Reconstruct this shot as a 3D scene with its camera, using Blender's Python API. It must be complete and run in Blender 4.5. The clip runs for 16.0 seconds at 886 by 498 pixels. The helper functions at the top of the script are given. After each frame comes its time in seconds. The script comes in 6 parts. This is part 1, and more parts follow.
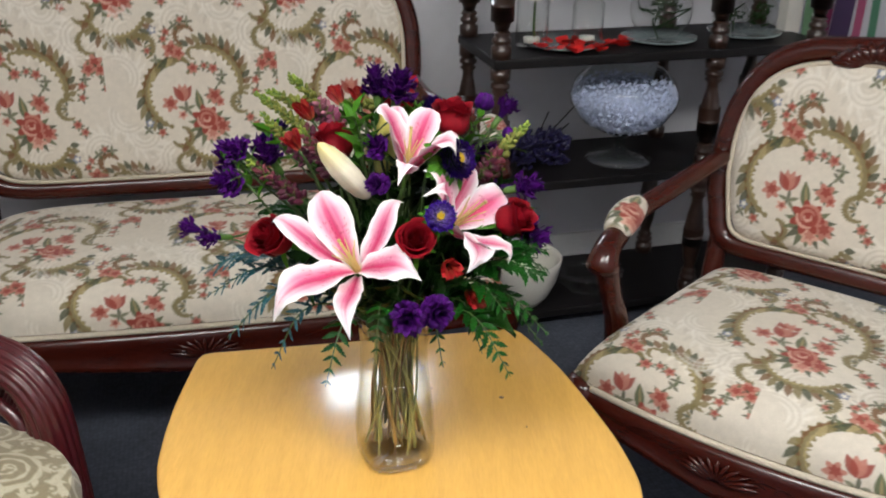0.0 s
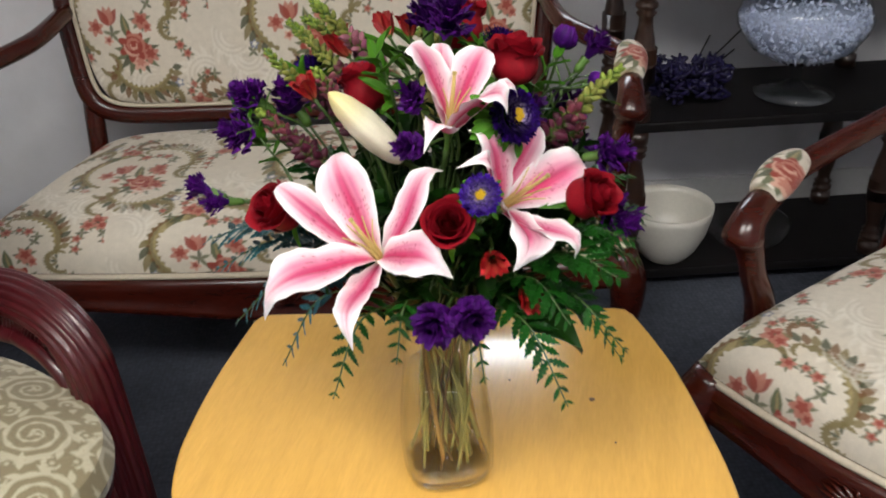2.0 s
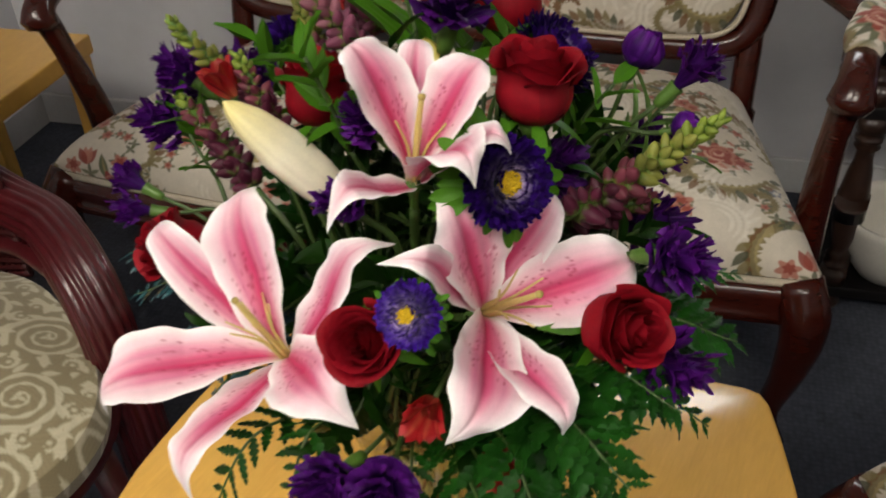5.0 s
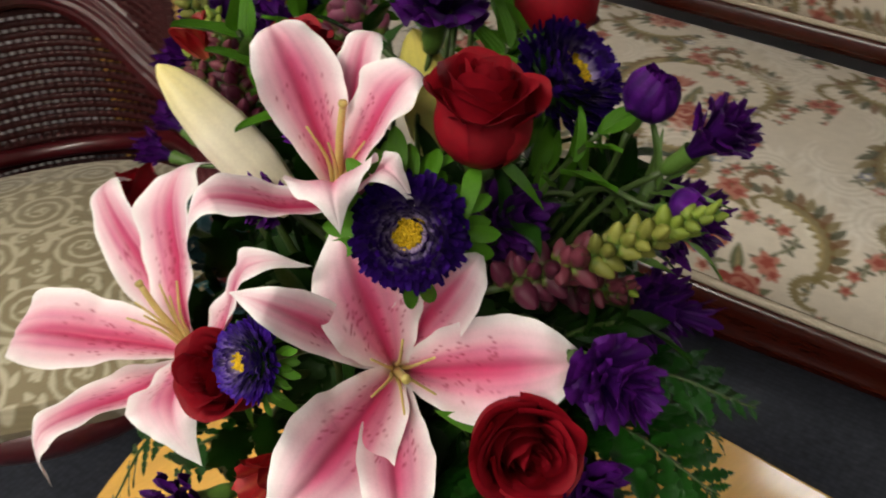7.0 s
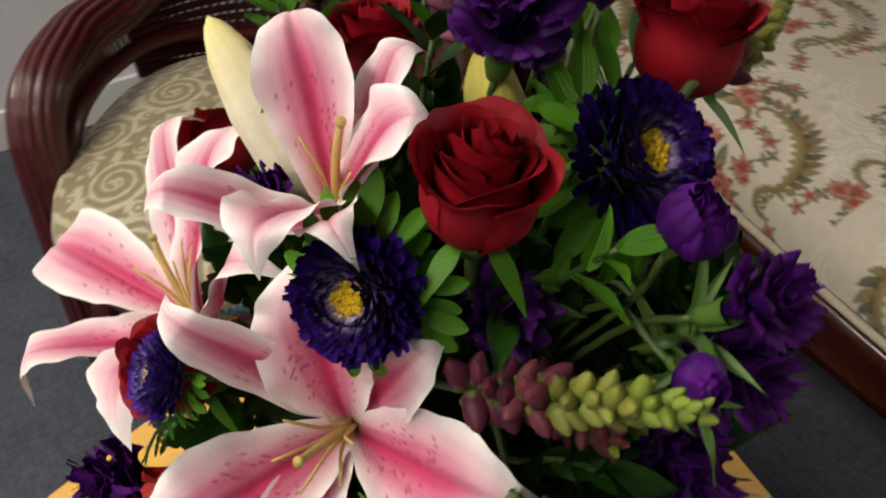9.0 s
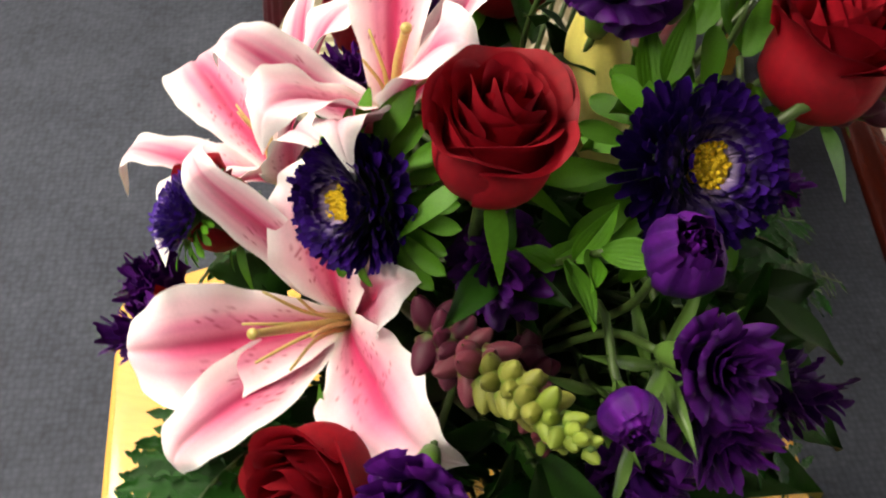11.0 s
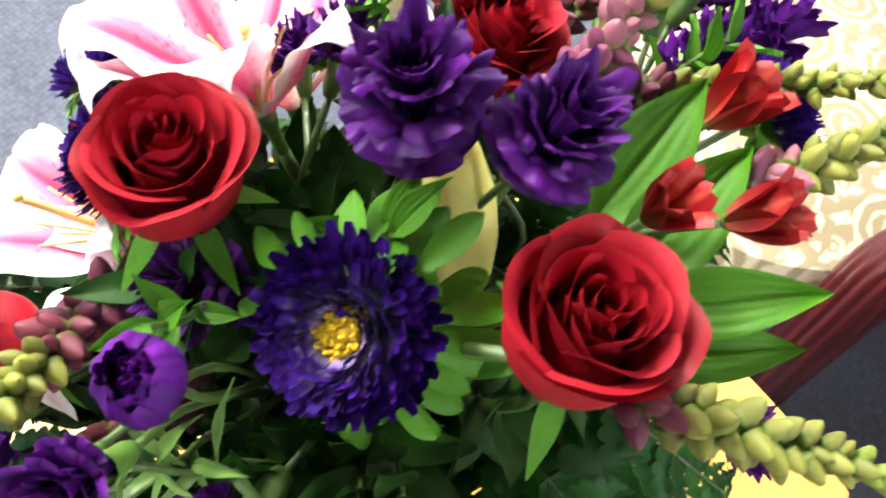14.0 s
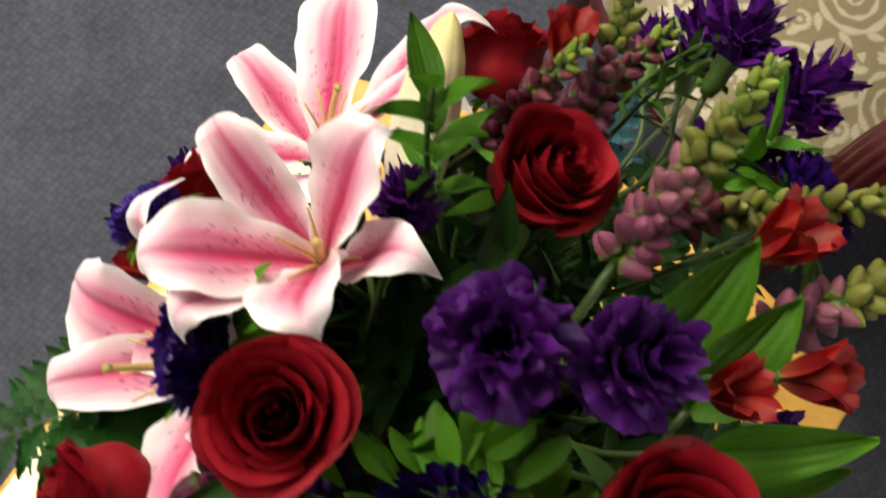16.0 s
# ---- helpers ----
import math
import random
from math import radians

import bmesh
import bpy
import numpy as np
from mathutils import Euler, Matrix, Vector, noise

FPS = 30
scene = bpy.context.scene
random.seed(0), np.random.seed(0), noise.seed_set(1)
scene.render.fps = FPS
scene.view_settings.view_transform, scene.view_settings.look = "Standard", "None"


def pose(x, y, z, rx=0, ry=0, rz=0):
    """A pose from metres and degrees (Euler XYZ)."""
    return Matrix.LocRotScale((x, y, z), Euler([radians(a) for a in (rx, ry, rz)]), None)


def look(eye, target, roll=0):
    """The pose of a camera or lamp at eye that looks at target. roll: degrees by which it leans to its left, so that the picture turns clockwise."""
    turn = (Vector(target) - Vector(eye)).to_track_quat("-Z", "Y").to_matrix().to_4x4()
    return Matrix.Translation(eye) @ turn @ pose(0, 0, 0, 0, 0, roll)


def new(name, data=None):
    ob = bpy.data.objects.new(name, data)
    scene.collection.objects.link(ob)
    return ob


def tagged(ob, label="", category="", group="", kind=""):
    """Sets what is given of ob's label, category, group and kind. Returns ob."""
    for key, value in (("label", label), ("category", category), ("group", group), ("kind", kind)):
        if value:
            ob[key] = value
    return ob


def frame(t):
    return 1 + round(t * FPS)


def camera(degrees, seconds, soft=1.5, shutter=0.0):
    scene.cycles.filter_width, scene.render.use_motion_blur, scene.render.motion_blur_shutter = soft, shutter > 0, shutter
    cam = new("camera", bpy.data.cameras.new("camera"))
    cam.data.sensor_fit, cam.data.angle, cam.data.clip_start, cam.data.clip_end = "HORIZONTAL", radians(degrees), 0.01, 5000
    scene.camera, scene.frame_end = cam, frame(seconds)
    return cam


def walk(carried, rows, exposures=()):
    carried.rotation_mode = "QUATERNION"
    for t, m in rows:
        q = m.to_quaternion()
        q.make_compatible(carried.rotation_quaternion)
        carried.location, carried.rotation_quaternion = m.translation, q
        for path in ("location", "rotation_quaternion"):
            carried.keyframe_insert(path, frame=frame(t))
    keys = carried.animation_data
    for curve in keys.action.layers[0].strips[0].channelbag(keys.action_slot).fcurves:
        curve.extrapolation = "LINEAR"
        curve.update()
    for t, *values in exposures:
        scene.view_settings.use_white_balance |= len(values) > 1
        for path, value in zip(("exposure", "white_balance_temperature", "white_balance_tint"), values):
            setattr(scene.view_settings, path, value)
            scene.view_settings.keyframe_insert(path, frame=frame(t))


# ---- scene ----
cam = camera(51.3, 16.0, soft=1.9, shutter=0.7)

PATH = [
    (0, (0.052, -1.12, 1.329), (0.079, 0.7, 0.501), 0.6),
    (0.5, (0.11, -1.047, 1.323), (0.024, 0.747, 0.442), -0.0),
    (1, (0.176, -0.982, 1.307), (-0.087, 0.773, 0.385), -1.3),
    (1.5, (0.196, -0.921, 1.294), (-0.144, 0.802, 0.336), -2.6),
    (2, (0.183, -0.831, 1.277), (-0.173, 0.87, 0.286), -2.4),
    (2.5, (0.167, -0.747, 1.27), (-0.169, 0.941, 0.251), -2.0),
    (3, (0.204, -0.669, 1.259), (-0.212, 0.967, 0.186), -2.8),
    (3.5, (0.268, -0.608, 1.259), (-0.35, 0.955, 0.175), -1.8),
    (6, (0.283, -0.291, 1.208), (-0.647, 0.953, -0.052), -3.3),
    (6.5, (0.33, -0.241, 1.206), (-0.758, 0.857, -0.064), -2.5),
    (7, (0.358, -0.197, 1.203), (-0.878, 0.758, -0.047), -2.6),
    (7.5, (0.369, -0.166, 1.209), (-0.963, 0.612, -0.064), -4.2),
    (8, (0.331, -0.127, 1.19), (-1.009, 0.575, -0.119), -2.5),
    (10.5, (0.327, 0.04, 1.216), (-1.04, -0.069, -0.239), 1.3),
    (11, (0.317, 0.047, 1.204), (-0.969, -0.047, -0.325), 5.8),
    (11.5, (0.306, 0.102, 1.196), (-0.932, -0.158, -0.353), 7.9),
    (12, (0.287, 0.156, 1.188), (-0.818, -0.325, -0.407), 6.5),
    (12.5, (0.257, 0.198, 1.197), (-0.746, -0.418, -0.42), 7.1),
    (13, (0.215, 0.221, 1.205), (-0.707, -0.459, -0.435), 8.7),
    (13.5, (0.178, 0.226, 1.224), (-0.662, -0.479, -0.449), 10.8),
    (14, (0.14, 0.227, 1.243), (-0.629, -0.484, -0.461), 11.1),
    (14.5, (0.116, 0.203, 1.264), (-0.561, -0.422, -0.511), 10.8),
    (15, (0.098, 0.176, 1.284), (-0.51, -0.34, -0.549), 11.8),
    (15.5, (0.093, 0.144, 1.307), (-0.46, -0.289, -0.565), 12.6),
    (16, (0.087, 0.1, 1.324), (-0.444, -0.253, -0.572), 14.1),
]
EXPOSURES = [(0.0, 0.24, 6000, 10), (1.5, 0.22, 6050, 10), (2.5, 0.0, 6250, 10), (3.5, -0.2, 6500, 10), (6.0, -0.28, 6700, 10), (7.0, -0.34, 6750, 10), (8.2, -0.32, 6800, 10), (10.5, 0.28, 6950, 10), (11.5, 0.85, 7050, 10),
             (12.5, 1.58, 7000, 10), (13.0, 2.0, 6850, 10), (13.5, 2.2, 6500, 10), (14.5, 2.15, 6150, 10), (15.2, 1.62, 6350, 10), (16.0, 0.27, 6950, 10)]
walk(cam, [(t, look(eye, target, roll)) for t, eye, target, roll in PATH], EXPOSURES)

# where the large pieces stand
SETTEE = pose(-0.448, 0.680, 0, 0, 0, 11)
ARMCHAIR = pose(0.593, 0.243, 0, 0, 0, -37.3)
TUB = pose(-0.822, -0.002, 0, 0, 0, -25)
LIGHTS = ((-0.75, -1.15), (0.75, -1.7))
ETAGERE = pose(0, 0, 0, 0, 0, 14.5) @ pose(0.505, 1.105, 0)

# closed room: the world outside gives next to nothing
world = bpy.data.worlds.new("world")
world.use_nodes = True
world.node_tree.nodes["Background"].inputs["Color"].default_value = (0.75, 0.80, 0.9, 1)
world.node_tree.nodes["Background"].inputs["Strength"].default_value = 0.3
scene.world = world

# ---------------------------------------------------------------- helpers of this scene
rng = np.random.RandomState(7)
TABLE_Z = 0.47
ROOM_TURN = 14.5
ROOM = pose(0, 0, 0, 0, 0, ROOM_TURN)


def unit(v):
    v = np.asarray(v, float)
    return v / max(np.linalg.norm(v), 1e-9)


def frame_from(axis, hint=(0, 0, 1)):
    """Matrix whose z is the axis."""
    z = unit(axis)
    h = np.asarray(hint, float)
    if abs(unit(h) @ z) > 0.97:
        h = np.array([1.0, 0.2, 0.0])
    x = unit(np.cross(h, z))
    y = np.cross(z, x)
    return np.stack([x, y, z], 1)


def placed(pos, axis, spin=0.0, size=1.0, hint=(0, 0, 1)):
    m = Matrix(frame_from(axis, hint).tolist()).to_4x4()
    return Matrix.Translation(Vector([float(c) for c in pos])) @ m @ Matrix.Rotation(spin, 4, "Z") @ Matrix.Scale(size, 4)


def np_mesh(name, verts, faces, material, cols=None, smooth=True):
    me = bpy.data.meshes.new(name)
    me.from_pydata(np.asarray(verts, float).tolist(), [], [list(map(int, f)) for f in faces])
    if cols is not None:
        c = np.ones((len(verts), 4), np.float32)
        c[:, :3] = cols
        attr = me.color_attributes.new("Col", "FLOAT_COLOR", "POINT")
        attr.data.foreach_set("color", c.ravel())
    me.polygons.foreach_set("use_smooth", [smooth] * len(me.polygons))
    me.materials.append(material)
    me.update()
    return me


def bm_mesh(name, bm, material, smooth=False):
    me = bpy.data.meshes.new(name)
    bm.normal_update()
    bm.to_mesh(me)
    bm.free()
    me.polygons.foreach_set("use_smooth", [smooth] * len(me.polygons))
    me.materials.append(material)
    return me


def part(name, me, parent, label="", m=None):
    ob = new(name, me)
    ob.parent = parent
    if m is not None:
        ob.matrix_basis = m
    if label:
        tagged(ob, label)
    return ob


def thing(name, label, category, m=None, group="", kind=""):
    ob = new(name)
    ob.empty_display_size = 0.05
    if m is not None:
        ob.matrix_basis = m
    return tagged(ob, label, category, group, kind)


def grid(nu, nv, fn, close_u=False):
    """fn(u, v) on arrays of shape (nu, nv), u and v from 0 to 1."""
    u = np.linspace(0, 1, nu, endpoint=not close_u)
    v = np.linspace(0, 1, nv)
    uu, vv = np.meshgrid(u, v, indexing="ij")
    p = np.stack(fn(uu, vv), -1).reshape(-1, 3)
    i, j = np.meshgrid(np.arange(nu if close_u else nu - 1), np.arange(nv - 1), indexing="ij")
    i2 = (i + 1) % nu
    f = np.stack([i * nv + j, i2 * nv + j, i2 * nv + j + 1, i * nv + j + 1], -1).reshape(-1, 4)
    return p, f, uu.ravel(), vv.ravel()


def lathe(profile, seg=24, squareness=2.0):
    """Turned body from (radius, height) pairs. squareness over 2 gives a rounded square section."""
    prof = np.array(profile, float)
    a = np.arange(seg) * 2 * np.pi / seg
    k = (np.abs(np.cos(a)) ** squareness + np.abs(np.sin(a)) ** squareness) ** (-1 / squareness)
    v = np.stack([np.outer(k * np.cos(a), prof[:, 0]), np.outer(k * np.sin(a), prof[:, 0]), np.tile(prof[:, 1], (seg, 1))], -1)
    n = len(prof)
    f = [(i * n + j, (i + 1) % seg * n + j, (i + 1) % seg * n + j + 1, i * n + j + 1) for i in range(seg) for j in range(n - 1)]
    return v.reshape(-1, 3), f


def spline(points, n):
    """Smooth curve through the points."""
    p = np.array(points, float)
    ext = np.vstack([2 * p[0] - p[1], p, 2 * p[-1] - p[-2]])
    out = []
    segs = len(p) - 1
    for k in np.linspace(0, segs - 1e-6, n):
        i, t = int(k), k - int(k)
        a, b, c, d = ext[i : i + 4]
        out.append(0.5 * (2 * b + (c - a) * t + (2 * a - 5 * b + 4 * c - d) * t * t + (3 * b - a - 3 * c + d) * t ** 3))
    return np.array(out)


def tube(path, radius, seg=10, ridges=0, twist=0.0, depth=0.0, flat=1.0, hint=(0, 0, 1), closed=False):
    """Tube along a path; ridges wind round it like a rope where twist is given in turns."""
    p = np.array(path, float)
    n = len(p)
    r = np.broadcast_to(np.asarray(radius, float), (n,))
    tan = np.gradient(p, axis=0)
    if closed:
        tan = np.roll(p, -1, 0) - np.roll(p, 1, 0)
    tan /= np.linalg.norm(tan, axis=1)[:, None] + 1e-9
    x = np.zeros_like(p)
    h = np.asarray(hint, float)
    if abs(h @ tan[0]) > 0.95:
        h = np.array([1.0, 0.0, 0.0])
    prev = unit(h - (h @ tan[0]) * tan[0])
    for i in range(n):
        prev = unit(prev - (prev @ tan[i]) * tan[i])
        x[i] = prev
    y = np.cross(tan, x)
    a = np.arange(seg) * 2 * np.pi / seg
    s = np.linspace(0, 1, n)[:, None]
    rr = r[:, None] * (1 + depth * np.abs(np.cos(ridges / 2 * a[None] + twist * np.pi * s)) if ridges else np.ones((n, seg)))
    v = p[:, None] + rr[..., None] * (np.cos(a)[None, :, None] * x[:, None] + flat * np.sin(a)[None, :, None] * y[:, None])
    rows = n if closed else n - 1
    f = [(i * seg + j, i * seg + (j + 1) % seg, (i + 1) % n * seg + (j + 1) % seg, (i + 1) % n * seg + j) for i in range(rows) for j in range(seg)]
    if not closed:
        f += [tuple(range(seg))[::-1], tuple((n - 1) * seg + j for j in range(seg))]
    return v.reshape(-1, 3), f


def joined(pieces):
    """Several (verts, faces) as one."""
    vs, fs, k = [], [], 0
    for v, f in pieces:
        vs.append(np.asarray(v, float))
        fs += [tuple(int(i) + k for i in q) for q in f]
        k += len(v)
    return np.vstack(vs), fs


def box_bm(sx, sy, sz, bevel=0.004, at=(0, 0, 0)):
    bm = bmesh.new()
    bmesh.ops.create_cube(bm, size=1.0)
    bmesh.ops.scale(bm, vec=(sx, sy, sz), verts=bm.verts)
    if bevel:
        bmesh.ops.bevel(bm, geom=bm.edges[:], offset=bevel, segments=2, affect="EDGES", profile=0.6)
    bmesh.ops.translate(bm, vec=at, verts=bm.verts)
    return bm


def extruded(outline, z0, z1, bevel=0.0):
    """Solid from an outline in the plan, with rounded upper and lower edges."""
    bm = bmesh.new()
    vs = [bm.verts.new((float(x), float(y), z0)) for x, y in outline]
    face = bm.faces.new(vs)
    res = bmesh.ops.extrude_face_region(bm, geom=[face])
    top = [g for g in res["geom"] if isinstance(g, bmesh.types.BMVert)]
    bmesh.ops.translate(bm, vec=(0, 0, z1 - z0), verts=top)
    bmesh.ops.recalc_face_normals(bm, faces=bm.faces)
    if bevel:
        es = [e for e in bm.edges if abs(e.verts[0].co.z - e.verts[1].co.z) < 1e-6]
        bmesh.ops.bevel(bm, geom=es, offset=bevel, segments=3, affect="EDGES", profile=0.5)
    return bm


# ---------------------------------------------------------------- materials
def make(name, base=(0.5, 0.5, 0.5), rough=0.5, metal=0.0, var=0.12, scale=30.0, bump=0.0, bump_scale=200.0, coat=0.0, vcol=False,
         through_light=0.0, sheen=0.0, stretch=(1, 1, 1), per_piece=0.0, spec=0.5, loops=0.0):
    """A surface with colour variation at two scales and fine relief."""
    m = bpy.data.materials.new(name)
    m.use_nodes = True
    nt = m.node_tree
    nt.nodes.clear()
    N, L = nt.nodes.new, nt.links.new
    out, bsdf = N("ShaderNodeOutputMaterial"), N("ShaderNodeBsdfPrincipled")
    bsdf.inputs["Roughness"].default_value = rough
    bsdf.inputs["Metallic"].default_value = metal
    bsdf.inputs["Coat Weight"].default_value = coat
    bsdf.inputs["Coat Roughness"].default_value = 0.08
    bsdf.inputs["Sheen Weight"].default_value = sheen
    bsdf.inputs["Specular IOR Level"].default_value = spec
    tc, mp = N("ShaderNodeTexCoord"), N("ShaderNodeMapping")
    mp.inputs["Scale"].default_value = stretch
    L(tc.outputs["Object"], mp.inputs["Vector"])
    n1, n2 = N("ShaderNodeTexNoise"), N("ShaderNodeTexNoise")
    n1.inputs["Scale"].default_value, n1.inputs["Detail"].default_value = scale, 4
    n2.inputs["Scale"].default_value, n2.inputs["Detail"].default_value = scale * 7, 3
    for n in (n1, n2):
        L(mp.outputs["Vector"], n.inputs["Vector"])
    add = N("ShaderNodeMath")
    add.operation = "ADD"
    L(n1.outputs["Fac"], add.inputs[0])
    L(n2.outputs["Fac"], add.inputs[1])
    amount = N("ShaderNodeMapRange")
    amount.inputs["From Min"].default_value, amount.inputs["From Max"].default_value = 0.6, 1.4
    amount.inputs["To Min"].default_value, amount.inputs["To Max"].default_value = 1 - var, 1 + var
    L(add.outputs[0], amount.inputs["Value"])
    fac = amount.outputs[0]
    if per_piece:
        info, rnd, mul = N("ShaderNodeObjectInfo"), N("ShaderNodeMapRange"), N("ShaderNodeMath")
        rnd.inputs["To Min"].default_value, rnd.inputs["To Max"].default_value = 1 - per_piece, 1 + per_piece
        mul.operation = "MULTIPLY"
        L(info.outputs["Random"], rnd.inputs["Value"])
        L(rnd.outputs[0], mul.inputs[0])
        L(fac, mul.inputs[1])
        fac = mul.outputs[0]
    if loops:
        cell, dip, knit = N("ShaderNodeTexVoronoi"), N("ShaderNodeMapRange"), N("ShaderNodeMath")
        cell.inputs["Scale"].default_value, cell.inputs["Randomness"].default_value = loops, 0.45
        dip.inputs["From Max"].default_value, dip.inputs["To Min"].default_value, dip.inputs["To Max"].default_value = 0.7, 1.12, 0.78
        knit.operation = "MULTIPLY"
        L(mp.outputs["Vector"], cell.inputs["Vector"])
        L(cell.outputs["Distance"], dip.inputs["Value"])
        L(dip.outputs[0], knit.inputs[0])
        L(fac, knit.inputs[1])
        fac = knit.outputs[0]
    mix = N("ShaderNodeVectorMath")
    mix.operation = "SCALE"
    if vcol:
        at = N("ShaderNodeAttribute")
        at.attribute_name = "Col"
        L(at.outputs["Color"], mix.inputs[0])
    else:
        mix.inputs[0].default_value = base
    L(fac, mix.inputs["Scale"])
    L(mix.outputs[0], bsdf.inputs["Base Color"])
    if bump:
        nb, bp = N("ShaderNodeTexNoise"), N("ShaderNodeBump")
        nb.inputs["Scale"].default_value, nb.inputs["Detail"].default_value = bump_scale, 3
        bp.inputs["Strength"].default_value, bp.inputs["Distance"].default_value = bump, 0.002
        L(mp.outputs["Vector"], nb.inputs["Vector"])
        L(nb.outputs["Fac"], bp.inputs["Height"])
        L(bp.outputs["Normal"], bsdf.inputs["Normal"])
    surface = bsdf.outputs[0]
    if through_light:
        tr, ms = N("ShaderNodeBsdfTranslucent"), N("ShaderNodeMixShader")
        L(mix.outputs[0], tr.inputs["Color"])
        ms.inputs[0].default_value = through_light
        L(surface, ms.inputs[1])
        L(tr.outputs[0], ms.inputs[2])
        surface = ms.outputs[0]
    L(surface, out.inputs["Surface"])
    return m


def thin_glass(name, tint=(0.96, 0.98, 0.97), gloss=1.0):
    """Clear thin glass: light passes straight, gloss grows towards the rim."""
    m = bpy.data.materials.new(name)
    m.use_nodes = True
    nt = m.node_tree
    nt.nodes.clear()
    N, L = nt.nodes.new, nt.links.new
    out, tr, gl, lw, ms, pw, ml = (N("ShaderNode" + k) for k in ("OutputMaterial", "BsdfTransparent", "BsdfGlossy", "LayerWeight", "MixShader", "Math", "MapRange"))
    tr.inputs["Color"].default_value = (*tint, 1)
    gl.inputs["Roughness"].default_value = 0.02
    lw.inputs["Blend"].default_value = 0.5
    pw.operation = "POWER"
    pw.inputs[1].default_value = 4.0
    ml.inputs["To Min"].default_value, ml.inputs["To Max"].default_value = 0.025 * gloss, 0.70 * gloss
    L(lw.outputs["Facing"], pw.inputs[0])
    L(pw.outputs[0], ml.inputs["Value"])
    L(ml.outputs[0], ms.inputs[0])
    L(tr.outputs[0], ms.inputs[1])
    L(gl.outputs[0], ms.inputs[2])
    L(ms.outputs[0], out.inputs["Surface"])
    return m


def glow(name, colour, strength):
    m = bpy.data.materials.new(name)
    m.use_nodes = True
    nt = m.node_tree
    nt.nodes.clear()
    out, em = nt.nodes.new("ShaderNodeOutputMaterial"), nt.nodes.new("ShaderNodeEmission")
    em.inputs["Color"].default_value, em.inputs["Strength"].default_value = (*colour, 1), strength
    nt.links.new(em.outputs[0], out.inputs["Surface"])
    return m


M_CARPET = make("carpet", (0.078, 0.087, 0.112), 0.95, loops=95, var=0.26, scale=9, bump=0.9, bump_scale=420, spec=0.1)
M_WALL = make("wall_paint", (0.60, 0.60, 0.63), 0.6, var=0.05, scale=3, bump=0.15, bump_scale=90)
M_CEIL = make("ceiling_tile", (0.66, 0.66, 0.64), 0.8, var=0.06, scale=20, bump=0.3, bump_scale=150)
M_TRIM = make("trim_paint", (0.62, 0.62, 0.62), 0.45, var=0.06, scale=12)
M_MAPLE = make("maple", (0.72, 0.41, 0.090), 0.20, var=0.085, scale=5, stretch=(9, 1.2, 1), bump=0.02, coat=0.35)
M_MAHOGANY = make("mahogany", (0.042, 0.0060, 0.0030), 0.24, var=0.35, scale=9, stretch=(1, 1, 5), bump=0.06, bump_scale=60, coat=0.22, spec=0.35)
M_RATTAN = make("burgundy_rattan", (0.058, 0.0045, 0.007), 0.33, var=0.30, scale=25, bump=0.10, bump_scale=120, coat=0.35)
M_CANE = make("dark_cane", (0.036, 0.0045, 0.0050), 0.5, spec=0.3, var=0.35, scale=60, bump=0.1)
M_TAPESTRY = make("tapestry", vcol=True, rough=0.85, var=0.09, scale=70, bump=0.5, bump_scale=700, sheen=0.15, spec=0.15)
M_DAMASK = make("damask", vcol=True, rough=0.50, var=0.06, scale=60, bump=0.25, bump_scale=900, sheen=0.3, spec=0.35)
M_PIPING = make("cream_cord", (0.50, 0.44, 0.34), 0.8, var=0.15, scale=150, bump=0.4, bump_scale=500)
M_BLACKWOOD = make("ebonised_wood", (0.007, 0.006, 0.0065), 0.48, var=0.3, scale=14, bump=0.06, bump_scale=80, spec=0.25)
M_SPINDLE = make("dark_walnut", (0.030, 0.014, 0.009), 0.28, var=0.35, scale=14, bump=0.05, bump_scale=80, coat=0.3)
M_GLASS = thin_glass("vase_glass", (0.985, 0.99, 0.985), 1.3)
M_GLASS_BASE = thin_glass("thick_glass", (0.985, 0.99, 0.985), 3.0)
M_BOWLGLASS = thin_glass("bowl_glass", (0.92, 0.95, 0.96), 1.5)
M_WATER = thin_glass("water", (0.98, 0.98, 0.94), 0.6)
M_PORCELAIN = make("white_porcelain", (0.72, 0.69, 0.62), 0.3, var=0.06, scale=20, coat=0.2)
M_CRYSTAL = make("crystal_chips", (0.70, 0.74, 0.93), 0.08, var=0.25, scale=90, spec=1.0, per_piece=0.0)
M_CRYSTAL_CORE = make("packed_crystal", (0.50, 0.54, 0.70), 0.75, var=0.35, scale=160, bump=0.8, bump_scale=220)
M_LILY = make("lily_petal", vcol=True, rough=0.45, var=0.06, scale=120, bump=0.12, bump_scale=260, through_light=0.15, spec=0.35)
M_ROSE = make("rose_petal", (0.222, 0.0022, 0.0090), 0.60, var=0.20, scale=45, bump=0.1, bump_scale=160, through_light=0.06, per_piece=0.18, spec=0.22)
M_PURPLE = make("violet_petal", vcol=True, rough=0.5, var=0.28, scale=70, bump=0.2, bump_scale=260, through_light=0.08, spec=0.12)
M_ASTER = make("aster_ray", vcol=True, rough=0.6, var=0.2, scale=200, through_light=0.06, spec=0.08)
M_DISC = make("aster_disc", (0.75, 0.52, 0.015), 0.7, var=0.35, scale=400, bump=0.8, bump_scale=900)
